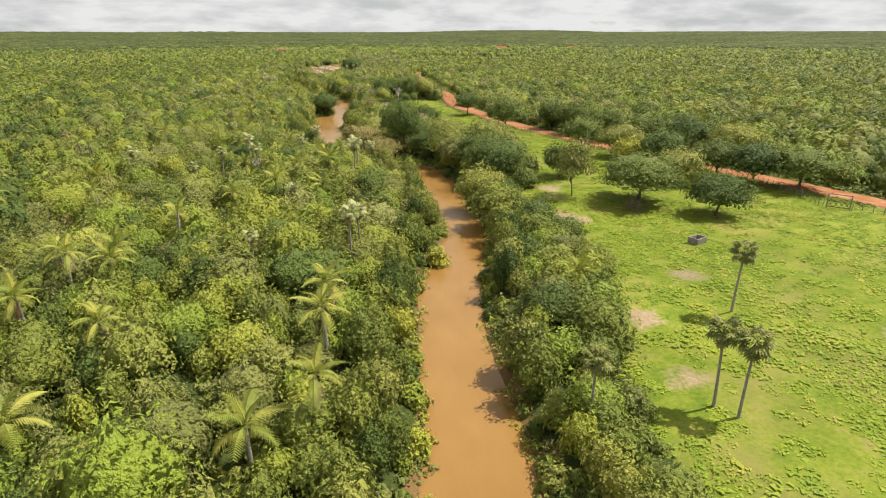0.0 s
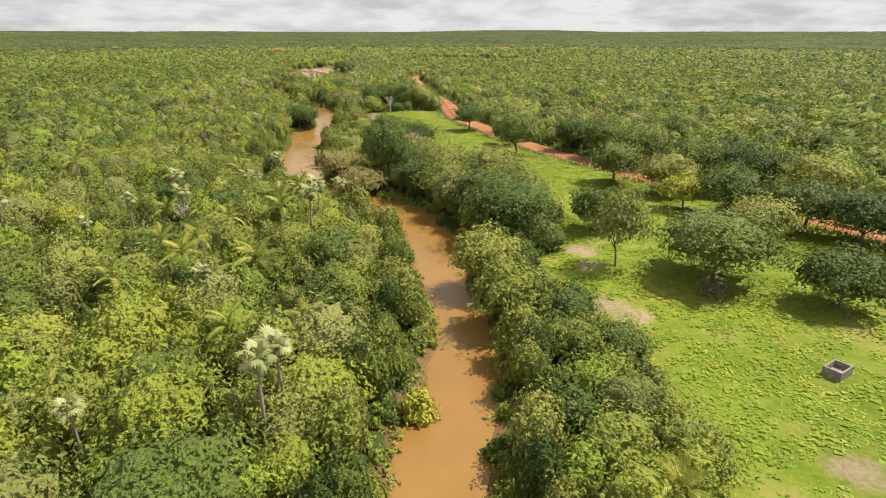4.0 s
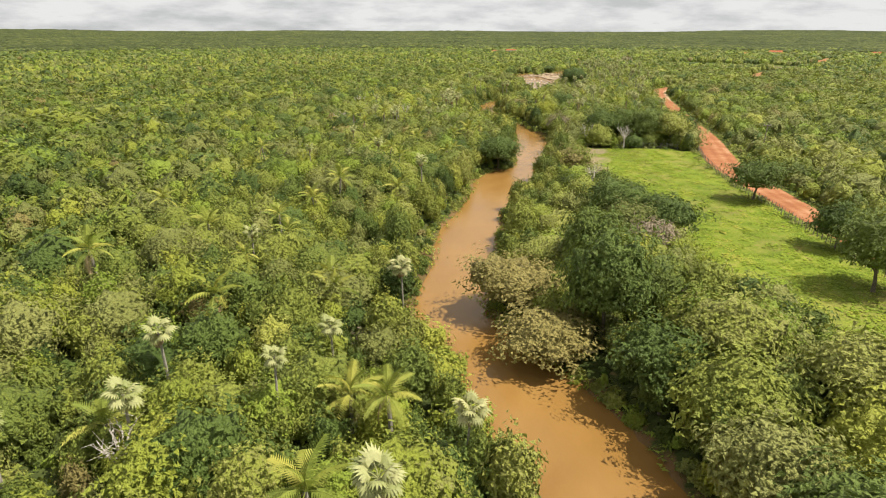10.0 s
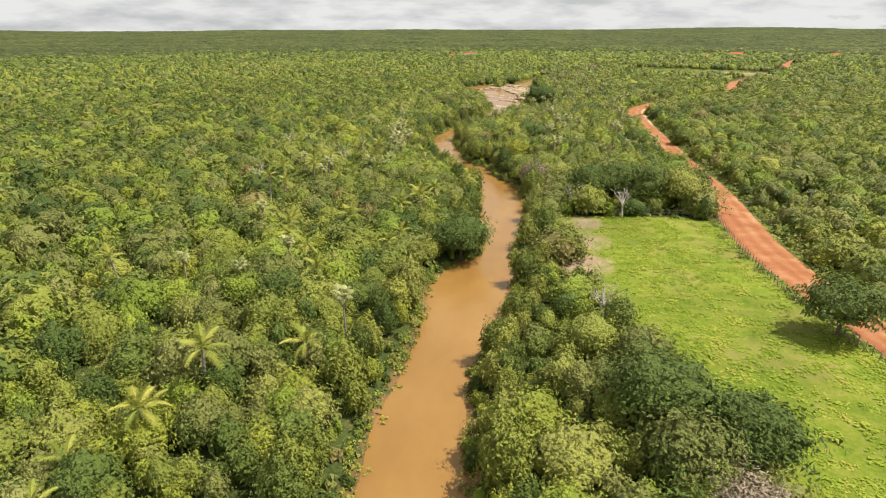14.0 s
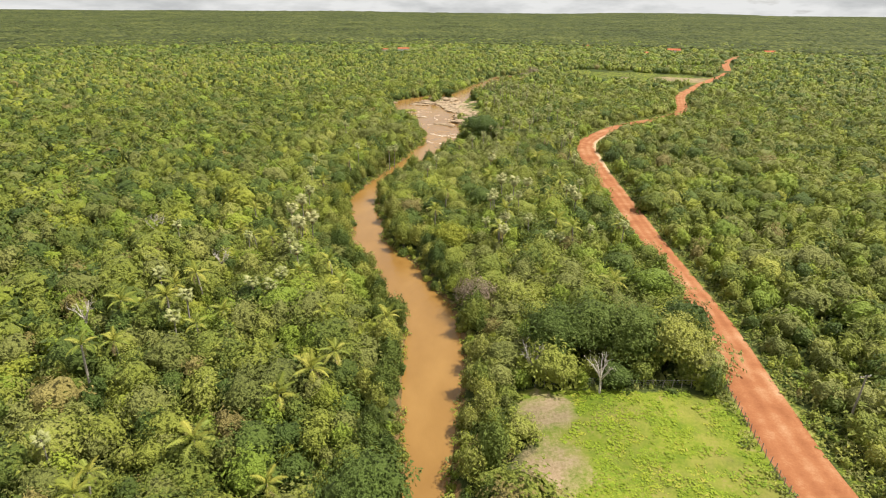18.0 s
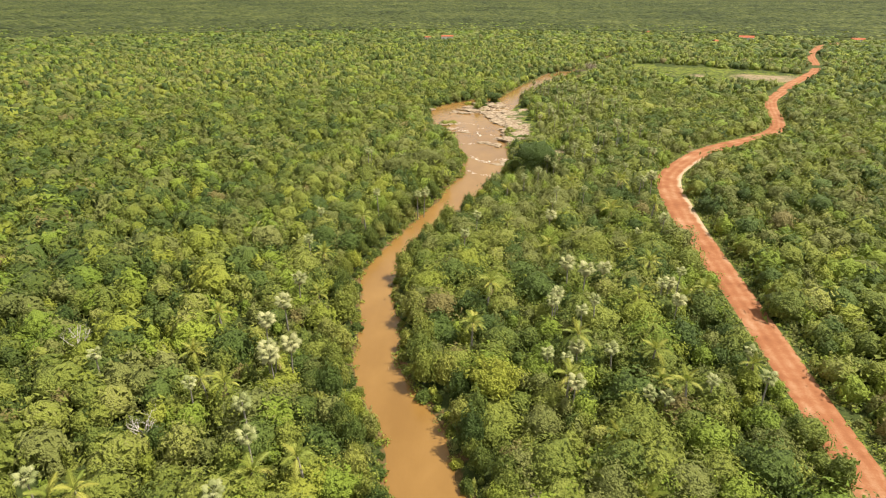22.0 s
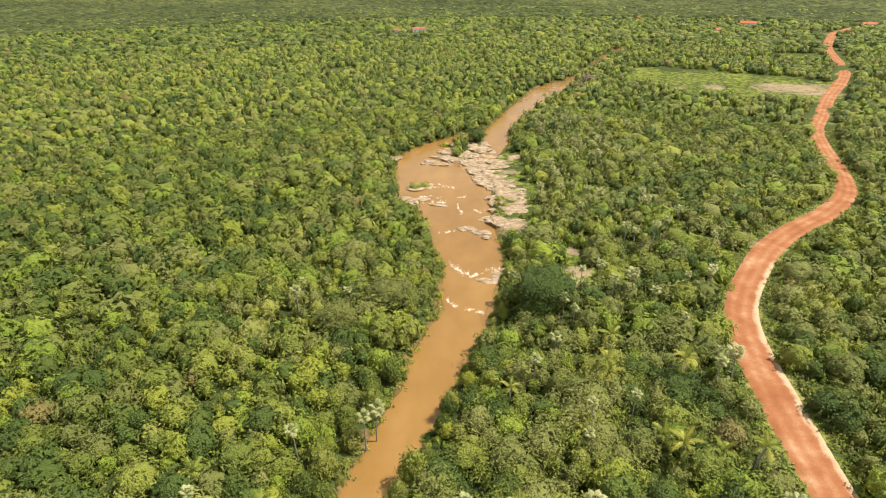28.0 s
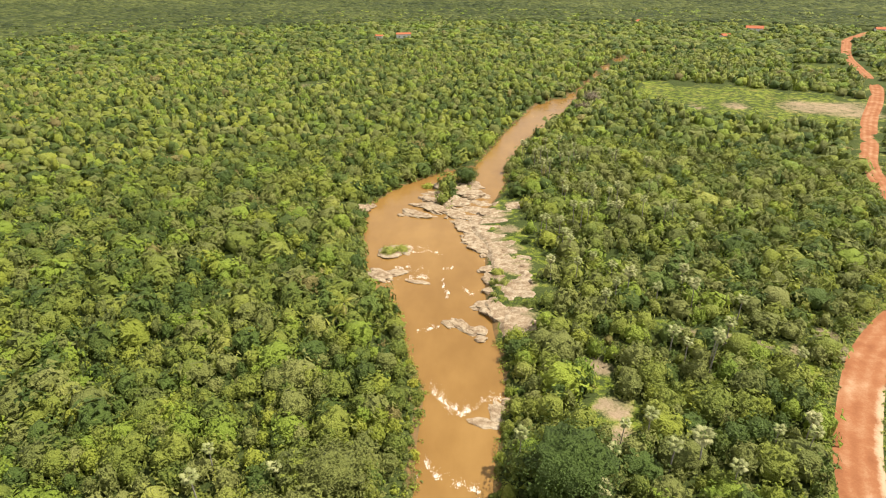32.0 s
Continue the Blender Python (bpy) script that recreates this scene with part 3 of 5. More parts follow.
def leaves(g, centre, out, size, long=1.45, lay=0.5):
    """One triangle a leaf, lying roughly across the outward direction."""
    n = len(centre)
    nrm = unit(out * 1.25 + lay * g.normal(size=(n, 3)) * 0.6 + np.array((0, 0, 0.5)))
    a = unit(np.cross(nrm, g.normal(size=(n, 3))))
    b = np.cross(nrm, a)
    s = size * np.exp(np.clip(g.normal(0, 0.26, (n, 1)), -0.6, 0.5))
    v = np.stack([centre + a * s * long * 0.55, centre - a * s * long * 0.45 + b * s * 0.5, centre - a * s * long * 0.45 - b * s * 0.5], 1)
    return v.reshape(-1, 3), np.arange(3 * n).reshape(-1, 3)


def crown(g, lobes, per_lobe, leaf, flat=0.62, core=2, spread=0.55, low=0.0, dense=0.78, ragged=0.55):
    """A crown about 1 wide and 1 high from its base: boughs that swell out of a rough leafy mass, uneven in outline."""
    k = np.arange(lobes)
    ang = g.uniform(0, 6.283) + k * 2.4
    up = np.clip(1 - (k + 0.4) / lobes * 1.15 + g.normal(0, 0.08, lobes), -0.2, 1)
    bough = unit(np.stack([np.sqrt(1 - up ** 2) * np.cos(ang), np.sqrt(1 - up ** 2) * np.sin(ang), up], 1))
    reach, width = g.uniform(ragged, 1.7 - ragged, lobes), 1.15 / math.sqrt(lobes)
    span = np.array((spread * 1.42, spread * 1.42, (0.95 - low - 0.10)))

    def surface(d):
        near = np.exp(-(np.arccos(np.clip(d @ bough.T, -1, 1)) / width) ** 2) * reach
        p = d * (0.66 + 0.40 * near.max(1, keepdims=True))
        p[:, 2] = np.where(p[:, 2] < 0, p[:, 2] * 0.3, p[:, 2] ** (0.55 + 0.6 * flat))
        return p * span + np.array((0, 0, low + 0.10))

    if core in ("bare", "open"):
        n = lobes * per_lobe
        d = unit(g.normal(size=(n, 3)) * np.array((1, 1, 0.6)) + np.array((0, 0, 0.5)))
        mid = np.array((0, 0, low + 0.2))
        return leaves(g, mid + (surface(d) - mid) * g.uniform(0.35, 1.1, (n, 1)), d, leaf, 5.0 if core == "bare" else 1.5, 1.1)
    v, f = DOMES[core]
    heart = surface(v)
    mid = heart.mean(0)
    heart = mid + (heart - mid) * g.uniform(dense - 0.08, dense + 0.08, (len(v), 1))
    n = lobes * per_lobe
    if not n:
        return heart, f
    d = unit(g.normal(size=(n, 3)) * np.array((1, 1, 0.75)) + np.array((0, 0, 0.38)))
    lv, lf = leaves(g, mid + (surface(d) - mid) * (0.84 + 0.30 * g.uniform(0, 1, (n, 1))), d, leaf, 1.6, 0.8)
    return np.vstack([heart, lv]), np.vstack([f, lf + len(heart)])


def tube(points, radii, sides=6):
    """A tapered, bent stem."""
    p, n = np.array(points, float), len(points)
    d = unit(np.gradient(p, axis=0))
    a = unit(np.cross(d, np.array((0.31, 0.95, 0.05))))
    b = np.cross(d, a)
    t = np.arange(sides) * 6.28318 / sides
    v = (p[:, None] + (a[:, None] * np.cos(t)[None, :, None] + b[:, None] * np.sin(t)[None, :, None]) * np.array(radii)[:, None, None]).reshape(-1, 3)
    i = np.arange(n - 1)[:, None] * sides + np.arange(sides)[None]
    j = np.arange(n - 1)[:, None] * sides + (np.arange(sides)[None] + 1) % sides
    f = np.concatenate([np.stack([i, j, j + sides], -1).reshape(-1, 3), np.stack([i, j + sides, i + sides], -1).reshape(-1, 3)])
    return v, f


def merged(pieces):
    vs, fs, base = [], [], 0
    for v, f in pieces:
        vs.append(v), fs.append(np.asarray(f) + base)
        base += len(v)
    return np.vstack(vs), np.vstack(fs)


def trunk_shape(g, high, wide, reach, limbs=5):
    """A leaning trunk and limbs that fork into the crown: the trunk, then each limb."""
    lean = g.normal(size=2) * 0.06 * high
    pts = [(0, 0, -0.4), (lean[0] * 0.3, lean[1] * 0.3, high * 0.35), (lean[0], lean[1], high * 0.72)]
    out = [tube(pts, (wide * 1.3, wide, wide * 0.75), 7)]
    for k in range(limbs):
        a = g.uniform(0, 6.283) if k == 0 else a + 6.283 / limbs * g.uniform(0.7, 1.3)
        r, z = reach * g.uniform(0.45, 0.9), high * g.uniform(0.95, 1.35)
        e = np.array((lean[0] + r * math.cos(a), lean[1] + r * math.sin(a), z))
        s = np.array((lean[0] * 0.8, lean[1] * 0.8, high * g.uniform(0.45, 0.7)))
        m = (s + e) / 2 + np.array((0, 0, 0.12 * high))
        f = e + np.array((math.cos(a + 0.8), math.sin(a + 0.8), 0.5)) * reach * 0.3
        out.append(merged([tube([s, m, e], (wide * 0.55, wide * 0.35, wide * 0.12), 5),
                           tube([m, (m + f) / 2 + np.array((0, 0, 0.2)), f], (wide * 0.3, wide * 0.18, wide * 0.06), 4)]))
    return out


# ---------------------------------------------------------------- where plants stand
def scatter(x0, x1, y0, y1, step, g):
    x, y = (a.ravel() for a in np.meshgrid(np.arange(x0, x1, step), np.arange(y0, y1, step)))
    return x + g.uniform(-0.45, 0.45, len(x)) * step, y + g.uniform(-0.45, 0.45, len(y)) * step


def free_of_plan(x, y, river=1.0, way=2.2):
    ok = (gap(river_lines, x, y) > river) & (gap([road_line], x, y) > way)
    ok &= ~pasture_at(x, y) & ~inside(FIELD_FAR, x, y)
    return ok & (spots(OPEN_GRASS, x, y, 0.1) < 0.5) & (spots(BARE[16:], x, y, 0.1) < 0.5)


def from_line(x, y):
    """Metres from the middle line of the valley that the flight follows."""
    return np.hypot(x - 8, np.maximum(np.maximum(30 - y, y - 395), 0))


def spread_of(x, y):
    return (x < 1.08 * (y - 8) + 14) & (x > -np.maximum(0.86 * (y - 8) + 4, 1.25 * (y - 100)))


def planted(name, shapes, x, y, z, size, tall, turn, tint, mats, pick, label, category, slot=None):
    """Many plants joined into one mesh of stuff."""
    vs, fs, ts, ms, base = [], [], [], [], 0
    for k, (v, f) in enumerate(shapes):
        w = np.nonzero(pick == k)[0]
        if not len(w):
            continue
        c, s = np.cos(turn[w])[:, None], np.sin(turn[w])[:, None]
        px = (v[None, :, 0] * c - v[None, :, 1] * s) * size[w][:, None] + x[w][:, None]
        py = (v[None, :, 0] * s + v[None, :, 1] * c) * size[w][:, None] + y[w][:, None]
        pz = v[None, :, 2] * tall[w][:, None] + z[w][:, None]
        vs.append(np.stack([px, py, pz], -1).reshape(-1, 3))
        fs.append((f[None] + (np.arange(len(w)) * len(v))[:, None, None] + base).reshape(-1, 3))
        ts.append(np.repeat(tint[w], len(v)))
        ms.append(np.repeat(slot[w] if slot is not None else np.zeros(len(w), int), len(f)))
        base += len(w) * len(v)
    ob = new(name, mesh_of(name, np.vstack(vs), np.vstack(fs), mats, tint=np.concatenate(ts), slots=np.concatenate(ms), soft=True))
    return tagged(ob, label, category, kind="stuff")


g = np.random.default_rng(21)


def shaded_tints(x, y, g):
    """Where the wood is lighter and where darker, plant by plant, painted cloud shade included."""
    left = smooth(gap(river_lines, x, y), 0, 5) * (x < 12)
    # the -0.18 term darkens leaf colour towards -x, painting in a cloud's shadow
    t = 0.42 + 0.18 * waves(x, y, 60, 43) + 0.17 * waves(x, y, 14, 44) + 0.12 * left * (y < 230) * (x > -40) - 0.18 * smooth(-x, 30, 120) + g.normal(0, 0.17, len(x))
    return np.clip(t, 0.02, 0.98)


SPECIES = [LEAF, LEAF_DARK, LEAF_OLIVE, LEAF_FRESH, LEAF_LIME, LEAF_RUST]


def species(x, y, g):
    """Kinds of tree, gathered in loose patches of their own."""
    base = np.array((0.46, 0.15, 0.20, 0.12, 0.06, 0.01))
    lean = np.stack([0 * x] + [waves(x, y, 26, 150 + k) for k in range(5)], 1)
    w = base * np.exp(0.8 * lean)
    open_side = (x > 6) & (y > 400) & (y < 640)
    w[:, 2] *= np.where(open_side, 2.6, 1.0)
    w[:, 4] *= np.where((x < -14) & (x > -75) & (y > 320) & (y < 480) | (x > -40) & (x < 12) & (y < 170), 2.6, 1.0)
    p = w
    p = np.cumsum(p / p.sum(1, keepdims=True), 1)
    return np.minimum((g.uniform(0, 1, (len(x), 1)) > p).sum(1), 5)


cover = np.zeros((420, 700), bool)          # metres of ground under a crown, from x = -200, y = 20


def shade(x, y, r):
    for dx in range(-5, 6):
        for dy in range(-5, 6):
            w = dx * dx + dy * dy < (r * 0.76) ** 2
            i, j = (x[w] + 200 + dx).astype(int), (y[w] - 20 + dy).astype(int)
            ok = (i >= 0) & (i < 420) & (j >= 0) & (j < 700)
            cover[i[ok], j[ok]] = True


def stature(g, n, scrub, median, lo, hi):
    """Crown radius and height: mostly scrub, now and then a large tree."""
    s = np.clip(median * np.exp(g.normal(0, 0.36, n) + 0.10 * scrub), lo, hi)
    return s, np.clip(1.9 + 0.98 * s + g.normal(0, 0.5, n) + 0.4 * scrub, 2.4, 9.0)


x, y = scatter(-60, 80, 30, 470, 3.3, g)
d = from_line(x, y)
keep = (d < 52) & spread_of(x, y)
x, y = x[keep], y[keep]
keep = free_of_plan(x, y, 1.4, 2.2)
x, y = x[keep], y[keep]
dr = gap(river_lines, x, y)
# the 300 trees that stand nearest the water are things of their own
order = np.argsort(dr)
bank = np.zeros(len(x), bool)
bank[order[:300]] = True
bank_x, bank_y, bank_d = x[bank], y[bank], dr[bank]
nx, ny, ndr = x[~bank], y[~bank], dr[~bank]
n = len(nx)
scrub = waves(nx, ny, 60, 41) + 0.8 * waves(nx, ny, 17, 42)
size, tall = stature(g, n, scrub, 2.5, 1.3, 4.8)
tall = tall * (0.74 + 0.26 * smooth(ndr, 3, 16))
kind_of = species(nx, ny, g)
shade(nx, ny, size)
shade(bank_x, bank_y, np.full(len(bank_x), 2.2))
tint, turn, foot = shaded_tints(nx, ny, g), g.uniform(0, 6.283, n), height(nx, ny) + 0.22 * tall - 0.5
low = (ny < 240) & (np.abs(nx - 10) < 62)
large = size > 2.9
FORMS = [(8, 0.62, 0.55), (9, 0.45, 0.66), (7, 0.85, 0.44), (10, 0.62, 0.60)]      # lobes, flatness, spread
fine = [crown(np.random.default_rng(60 + k), FORMS[k % 4][0] + 4, 42, 0.064, FORMS[k % 4][1], 1, FORMS[k % 4][2]) for k in range(12)]
fine += [crown(np.random.default_rng(160 + k), FORMS[k % 4][0] + 8, 48, 0.049, FORMS[k % 4][1], 2, FORMS[k % 4][2] + 0.05) for k in range(12)]
coarse = [crown(np.random.default_rng(40 + k), FORMS[k % 4][0] + 2, 28, 0.082, FORMS[k % 4][1], 1, FORMS[k % 4][2]) for k in range(12)]
coarse += [crown(np.random.default_rng(180 + k), FORMS[k % 4][0] + 6, 32, 0.066, FORMS[k % 4][1], 1, FORMS[k % 4][2] + 0.05) for k in range(12)]
for name, shapes, w, label in (("near_woodland", fine, low, "dense mixed green scrub woodland along the lower river"), ("valley_woodland", coarse, ~low, "dense mixed green scrub woodland along the upper river")):
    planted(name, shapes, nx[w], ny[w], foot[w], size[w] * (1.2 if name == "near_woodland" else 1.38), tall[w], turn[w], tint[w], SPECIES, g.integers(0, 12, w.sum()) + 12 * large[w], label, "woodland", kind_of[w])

x, y = scatter(-115, 135, 30, 530, 3.7, g)
d = from_line(x, y)
keep = (d >= 52) & (d < 112) & spread_of(x, y)
x, y = x[keep], y[keep]
keep = free_of_plan(x, y, 1.8, 2.4)
x, y = x[keep], y[keep]
n = len(x)
scrub = waves(x, y, 60, 41) + 0.8 * waves(x, y, 17, 42)
shapes = [crown(np.random.default_rng(75 + k), FORMS[k % 4][0] + 1, 14, 0.106, FORMS[k % 4][1], 1, FORMS[k % 4][2], dense=0.78) for k in range(8)]
size, tall = stature(g, n, scrub, 3.0, 1.5, 6.2)
shade(x, y, size * 0.8)
planted("side_woodland", shapes, x, y, height(x, y) + 0.3, size * 1.12, tall * 0.95,
        g.uniform(0, 6.283, n), shaded_tints(x, y, g), SPECIES, g.integers(0, 8, n), "dense green woodland beside the river valley", "woodland", species(x, y, g))

x, y = scatter(-330, 330, 60, 760, 4.5, g)
d = from_line(x, y)
keep = (d >= 112) & (d < 270) & spread_of(x, y)
x, y = x[keep], y[keep]
keep = free_of_plan(x, y, 1.0, 2.8)
x, y = x[keep], y[keep]
n = len(x)
scrub = waves(x, y, 60, 41) + 0.8 * waves(x, y, 17, 42)
shapes = [crown(np.random.default_rng(90 + k), 6, 9, 0.160, FORMS[k % 4][1] * 0.9, 0, FORMS[k % 4][2], dense=0.80) for k in range(10)]
size, tall = stature(g, n, scrub, 3.7, 2.2, 6.4)
planted("middle_woodland", shapes, x, y, height(x, y) + 0.2, size * 1.12, 1.6 + 0.66 * tall, g.uniform(0, 6.283, n), shaded_tints(x, y, g) - 0.03, SPECIES, g.integers(0, 10, n),
        "dense green woodland stretching away from the river", "woodland", species(x, y, g))
shade(x, y, size * 0.8)

# low shrubs where no crown covers the ground
x, y = scatter(-150, 170, 40, 640, 1.9, g)
keep = ~cover[np.clip((x + 200).astype(int), 0, 419), np.clip((y - 20).astype(int), 0, 699)] & spread_of(x, y) & (from_line(x, y) < 150)
x, y = x[keep], y[keep]
keep = free_of_plan(x, y, 0.5, 1.2)
x, y = x[keep], y[keep]
n = len(x)
shapes = [crown(np.random.default_rng(130 + k), 3, 5, 0.26, 0.8, 0, 0.6) for k in range(8)]
planted("undergrowth", shapes, x, y, height(x, y) - 0.2, g.uniform(0.8, 1.7, n), g.uniform(0.9, 2.4, n), g.uniform(0, 6.283, n), shaded_tints(x, y, g) - 0.12, SPECIES, g.integers(0, 8, n),
        "low green shrubs filling gaps in the woodland", "shrubs", species(x, y, g))

far_shapes = [crown(np.random.default_rng(120 + k), 4, 2, 0.28, 0.8, 0, 0.56, dense=0.86) for k in range(10)]
for step, near, beyond, size0, name, label in ((5.3, 270, 560, 4.7, "far_woodland", "green woodland far off over the plain"), (8.8, 560, 960, 8.2, "farther_woodland", "green woodland towards the horizon")):
    x, y = scatter(-1150, 1150, 120, 1360, step, g)
    d = from_line(x, y)
    keep = (d >= near) & (d < beyond) & spread_of(x, y)
    x, y = x[keep], y[keep]
    keep = free_of_plan(x, y, 2, 4)
    x, y = x[keep], y[keep]
    n = len(x)
    planted(name, far_shapes, x, y, height(x, y) - 0.2, size0 * np.clip(g.normal(1.0, 0.32, n), 0.4, 2.0), np.clip(g.normal(5.8, 1.3, n) + waves(x, y, 60, 41), 2.5, 10), g.uniform(0, 6.283, n),
            np.clip(shaded_tints(x, y, g) - 0.20, 0, 1), SPECIES, g.integers(0, 10, n), label, "woodland", species(x, y, g))

# the wood goes on behind and beside the start of the flight
x, y = scatter(-330, 330, -90, 300, 5.3, g)
keep = ~spread_of(x, y)
x, y = x[keep], y[keep]
keep = free_of_plan(x, y, 2, 4)
x, y = x[keep], y[keep]
n = len(x)
planted("outer_woodland", far_shapes, x, y, height(x, y) - 0.2, 4.7 * np.clip(g.normal(1.0, 0.32, n), 0.4, 2.0), np.clip(g.normal(5.8, 1.3, n), 2.5, 9), g.uniform(0, 6.283, n),
        np.clip(shaded_tints(x, y, g) - 0.1, 0, 1), SPECIES, g.integers(0, 10, n), "green woodland behind the lower river", "woodland", species(x, y, g))


def canopy_material():
    m, nn, l, b = material("far_canopy", 0.85, 0.1)
    v = place(nn, l)
    vo = nn.new("ShaderNodeTexVoronoi")
    vo.inputs["Scale"].default_value = 0.11
    l.new(v, vo.inputs["Vector"])
    sep = nn.new("ShaderNodeSeparateColor")
    l.new(vo.outputs["Color"], sep.inputs["Color"])
    broad = noise_node(nn, l, v, 0.004, 5, 0.6)
    f = math_node(nn, l, "ADD", math_node(nn, l, "MULTIPLY", sep.outputs["Red"], 0.35), math_node(nn, l, "MULTIPLY", broad, 0.65))
    l.new(ramp(nn, l, f, [(0.28, (0.018, 0.026, 0.008)), (0.45, (0.040, 0.051, 0.014)), (0.6, (0.066, 0.078, 0.021)), (0.75, (0.105, 0.116, 0.032))]), b.inputs["Base Color"])
    bump(nn, l, b, math_node(nn, l, "SUBTRACT", 1.0, vo.outputs["Distance"]), 1.0, 5.0)
    return m


# the canopy beyond: one rolling, lumpy sheet out to the horizon
ca, cr = np.radians(np.linspace(32, 148, 340)), 880 * 1.016 ** np.arange(111)
CA, CR = np.meshgrid(ca, cr)
cx_, cy_ = (8 + CR * np.cos(CA)).ravel(), (300 + CR * np.sin(CA)).ravel()
lump = np.random.default_rng(5).uniform(-1, 1, len(cx_)) * np.clip(CR.ravel() * 0.0016, 1.4, 3.0)
cz_ = height(cx_, cy_, np.full(len(cx_), 99.0), np.full(len(cx_), 99.0)) + 4.6 + lump - 7.0 * (CR.ravel() < 890)
jj = np.arange(len(cr) - 1)[:, None] * len(ca) + np.arange(len(ca) - 1)[None]
canopy = new("distant_forest", mesh_of("distant_forest", np.stack([cx_, cy_, cz_], 1), np.stack([jj, jj + len(ca), jj + len(ca) + 1, jj + 1], -1).reshape(-1, 4)[:, ::-1], [canopy_material()]))
tagged(canopy, "unbroken dark green forest reaching the horizon", "forest", kind="stuff")

# ---------------------------------------------------------------- trees of their own along the banks
def tree_thing(name, g, size, tall, mat, lobes=14, per_lobe=60, leaf=0.066, bark=BARK, label="", category="tree", group="", flat=0.62, wide=None, stem=0.42, core=2, low=0.08):
    """A tree on an Empty at its foot: trunk with limbs, crown."""
    root = new(name)
    wood = trunk_shape(g, tall * stem, wide or 0.05 * size + 0.05, size * 0.55)
    lone = low > 0.2
    trunk = part("trunk", mesh_of("trunk", *(wood[0] if lone else merged(wood)), [bark], soft=True), root)
    if lone:
        for limb in wood[1:]:
            part("limb", mesh_of("limb", *limb, [bark], soft=True), trunk)
    cv, cf = crown(g, lobes, per_lobe, leaf, flat=flat, core=core, low=low, ragged=0.3 if lone else 0.5)
    part("crown", mesh_of("crown", cv * np.array((size * 1.15, size * 1.15, tall)) + np.array((0, 0, tall * 0.12)), cf, [mat], soft=True), root)
    return tagged(root, label, category, group)


def grow(kinds, x, y, z, g, pick, scale):
    """Stand the first of each kind, then copies of it."""
    used = set()
    for i in range(len(x)):
        k = kinds[pick[i]]
        m = Matrix.LocRotScale((x[i], y[i], z[i]), Euler((g.normal(0, 0.04), g.normal(0, 0.04), g.uniform(0, 6.283))), None)
        s = scale[i]
        if pick[i] in used:
            ob = copy_thing(k, m)
        else:
            used.add(pick[i])
            ob = k
            ob.matrix_basis = m
        ob.scale = (s * 1.0, s * 1.0, s * g.uniform(0.9, 1.12))


g = np.random.default_rng(33)
bank_kinds = [
    tree_thing("tree", np.random.default_rng(1), 2.9, 6.2, LEAF, label="bushy green tree leaning over the brown river", group="trees along the river banks"),
    tree_thing("tree", np.random.default_rng(2), 3.3, 6.8, LEAF, lobes=17, label="spreading green tree on the river bank", group="trees along the river banks"),
    tree_thing("tree", np.random.default_rng(3), 2.6, 5.4, LEAF, lobes=13, label="low rounded green tree beside the water", group="trees along the river banks"),
    tree_thing("tree", np.random.default_rng(4), 3.0, 7.2, LEAF_DARK, lobes=16, label="dark leafy tree on the river bank", group="trees along the river banks"),
    tree_thing("tree", np.random.default_rng(6), 2.4, 4.6, LEAF_YELLOW, lobes=14, label="small yellow-green tree beside the river", group="trees along the river banks"),
    tree_thing("tree", np.random.default_rng(5), 2.8, 5.8, LEAF, lobes=14, flat=0.8, label="dense mid-green tree at the water's edge", group="trees along the river banks"),
]
grow(bank_kinds, bank_x, bank_y, height(bank_x, bank_y) - 0.1, g, g.choice(6, len(bank_x), p=(0.25, 0.18, 0.22, 0.13, 0.06, 0.16)), g.uniform(0.62, 1.0, len(bank_x)))

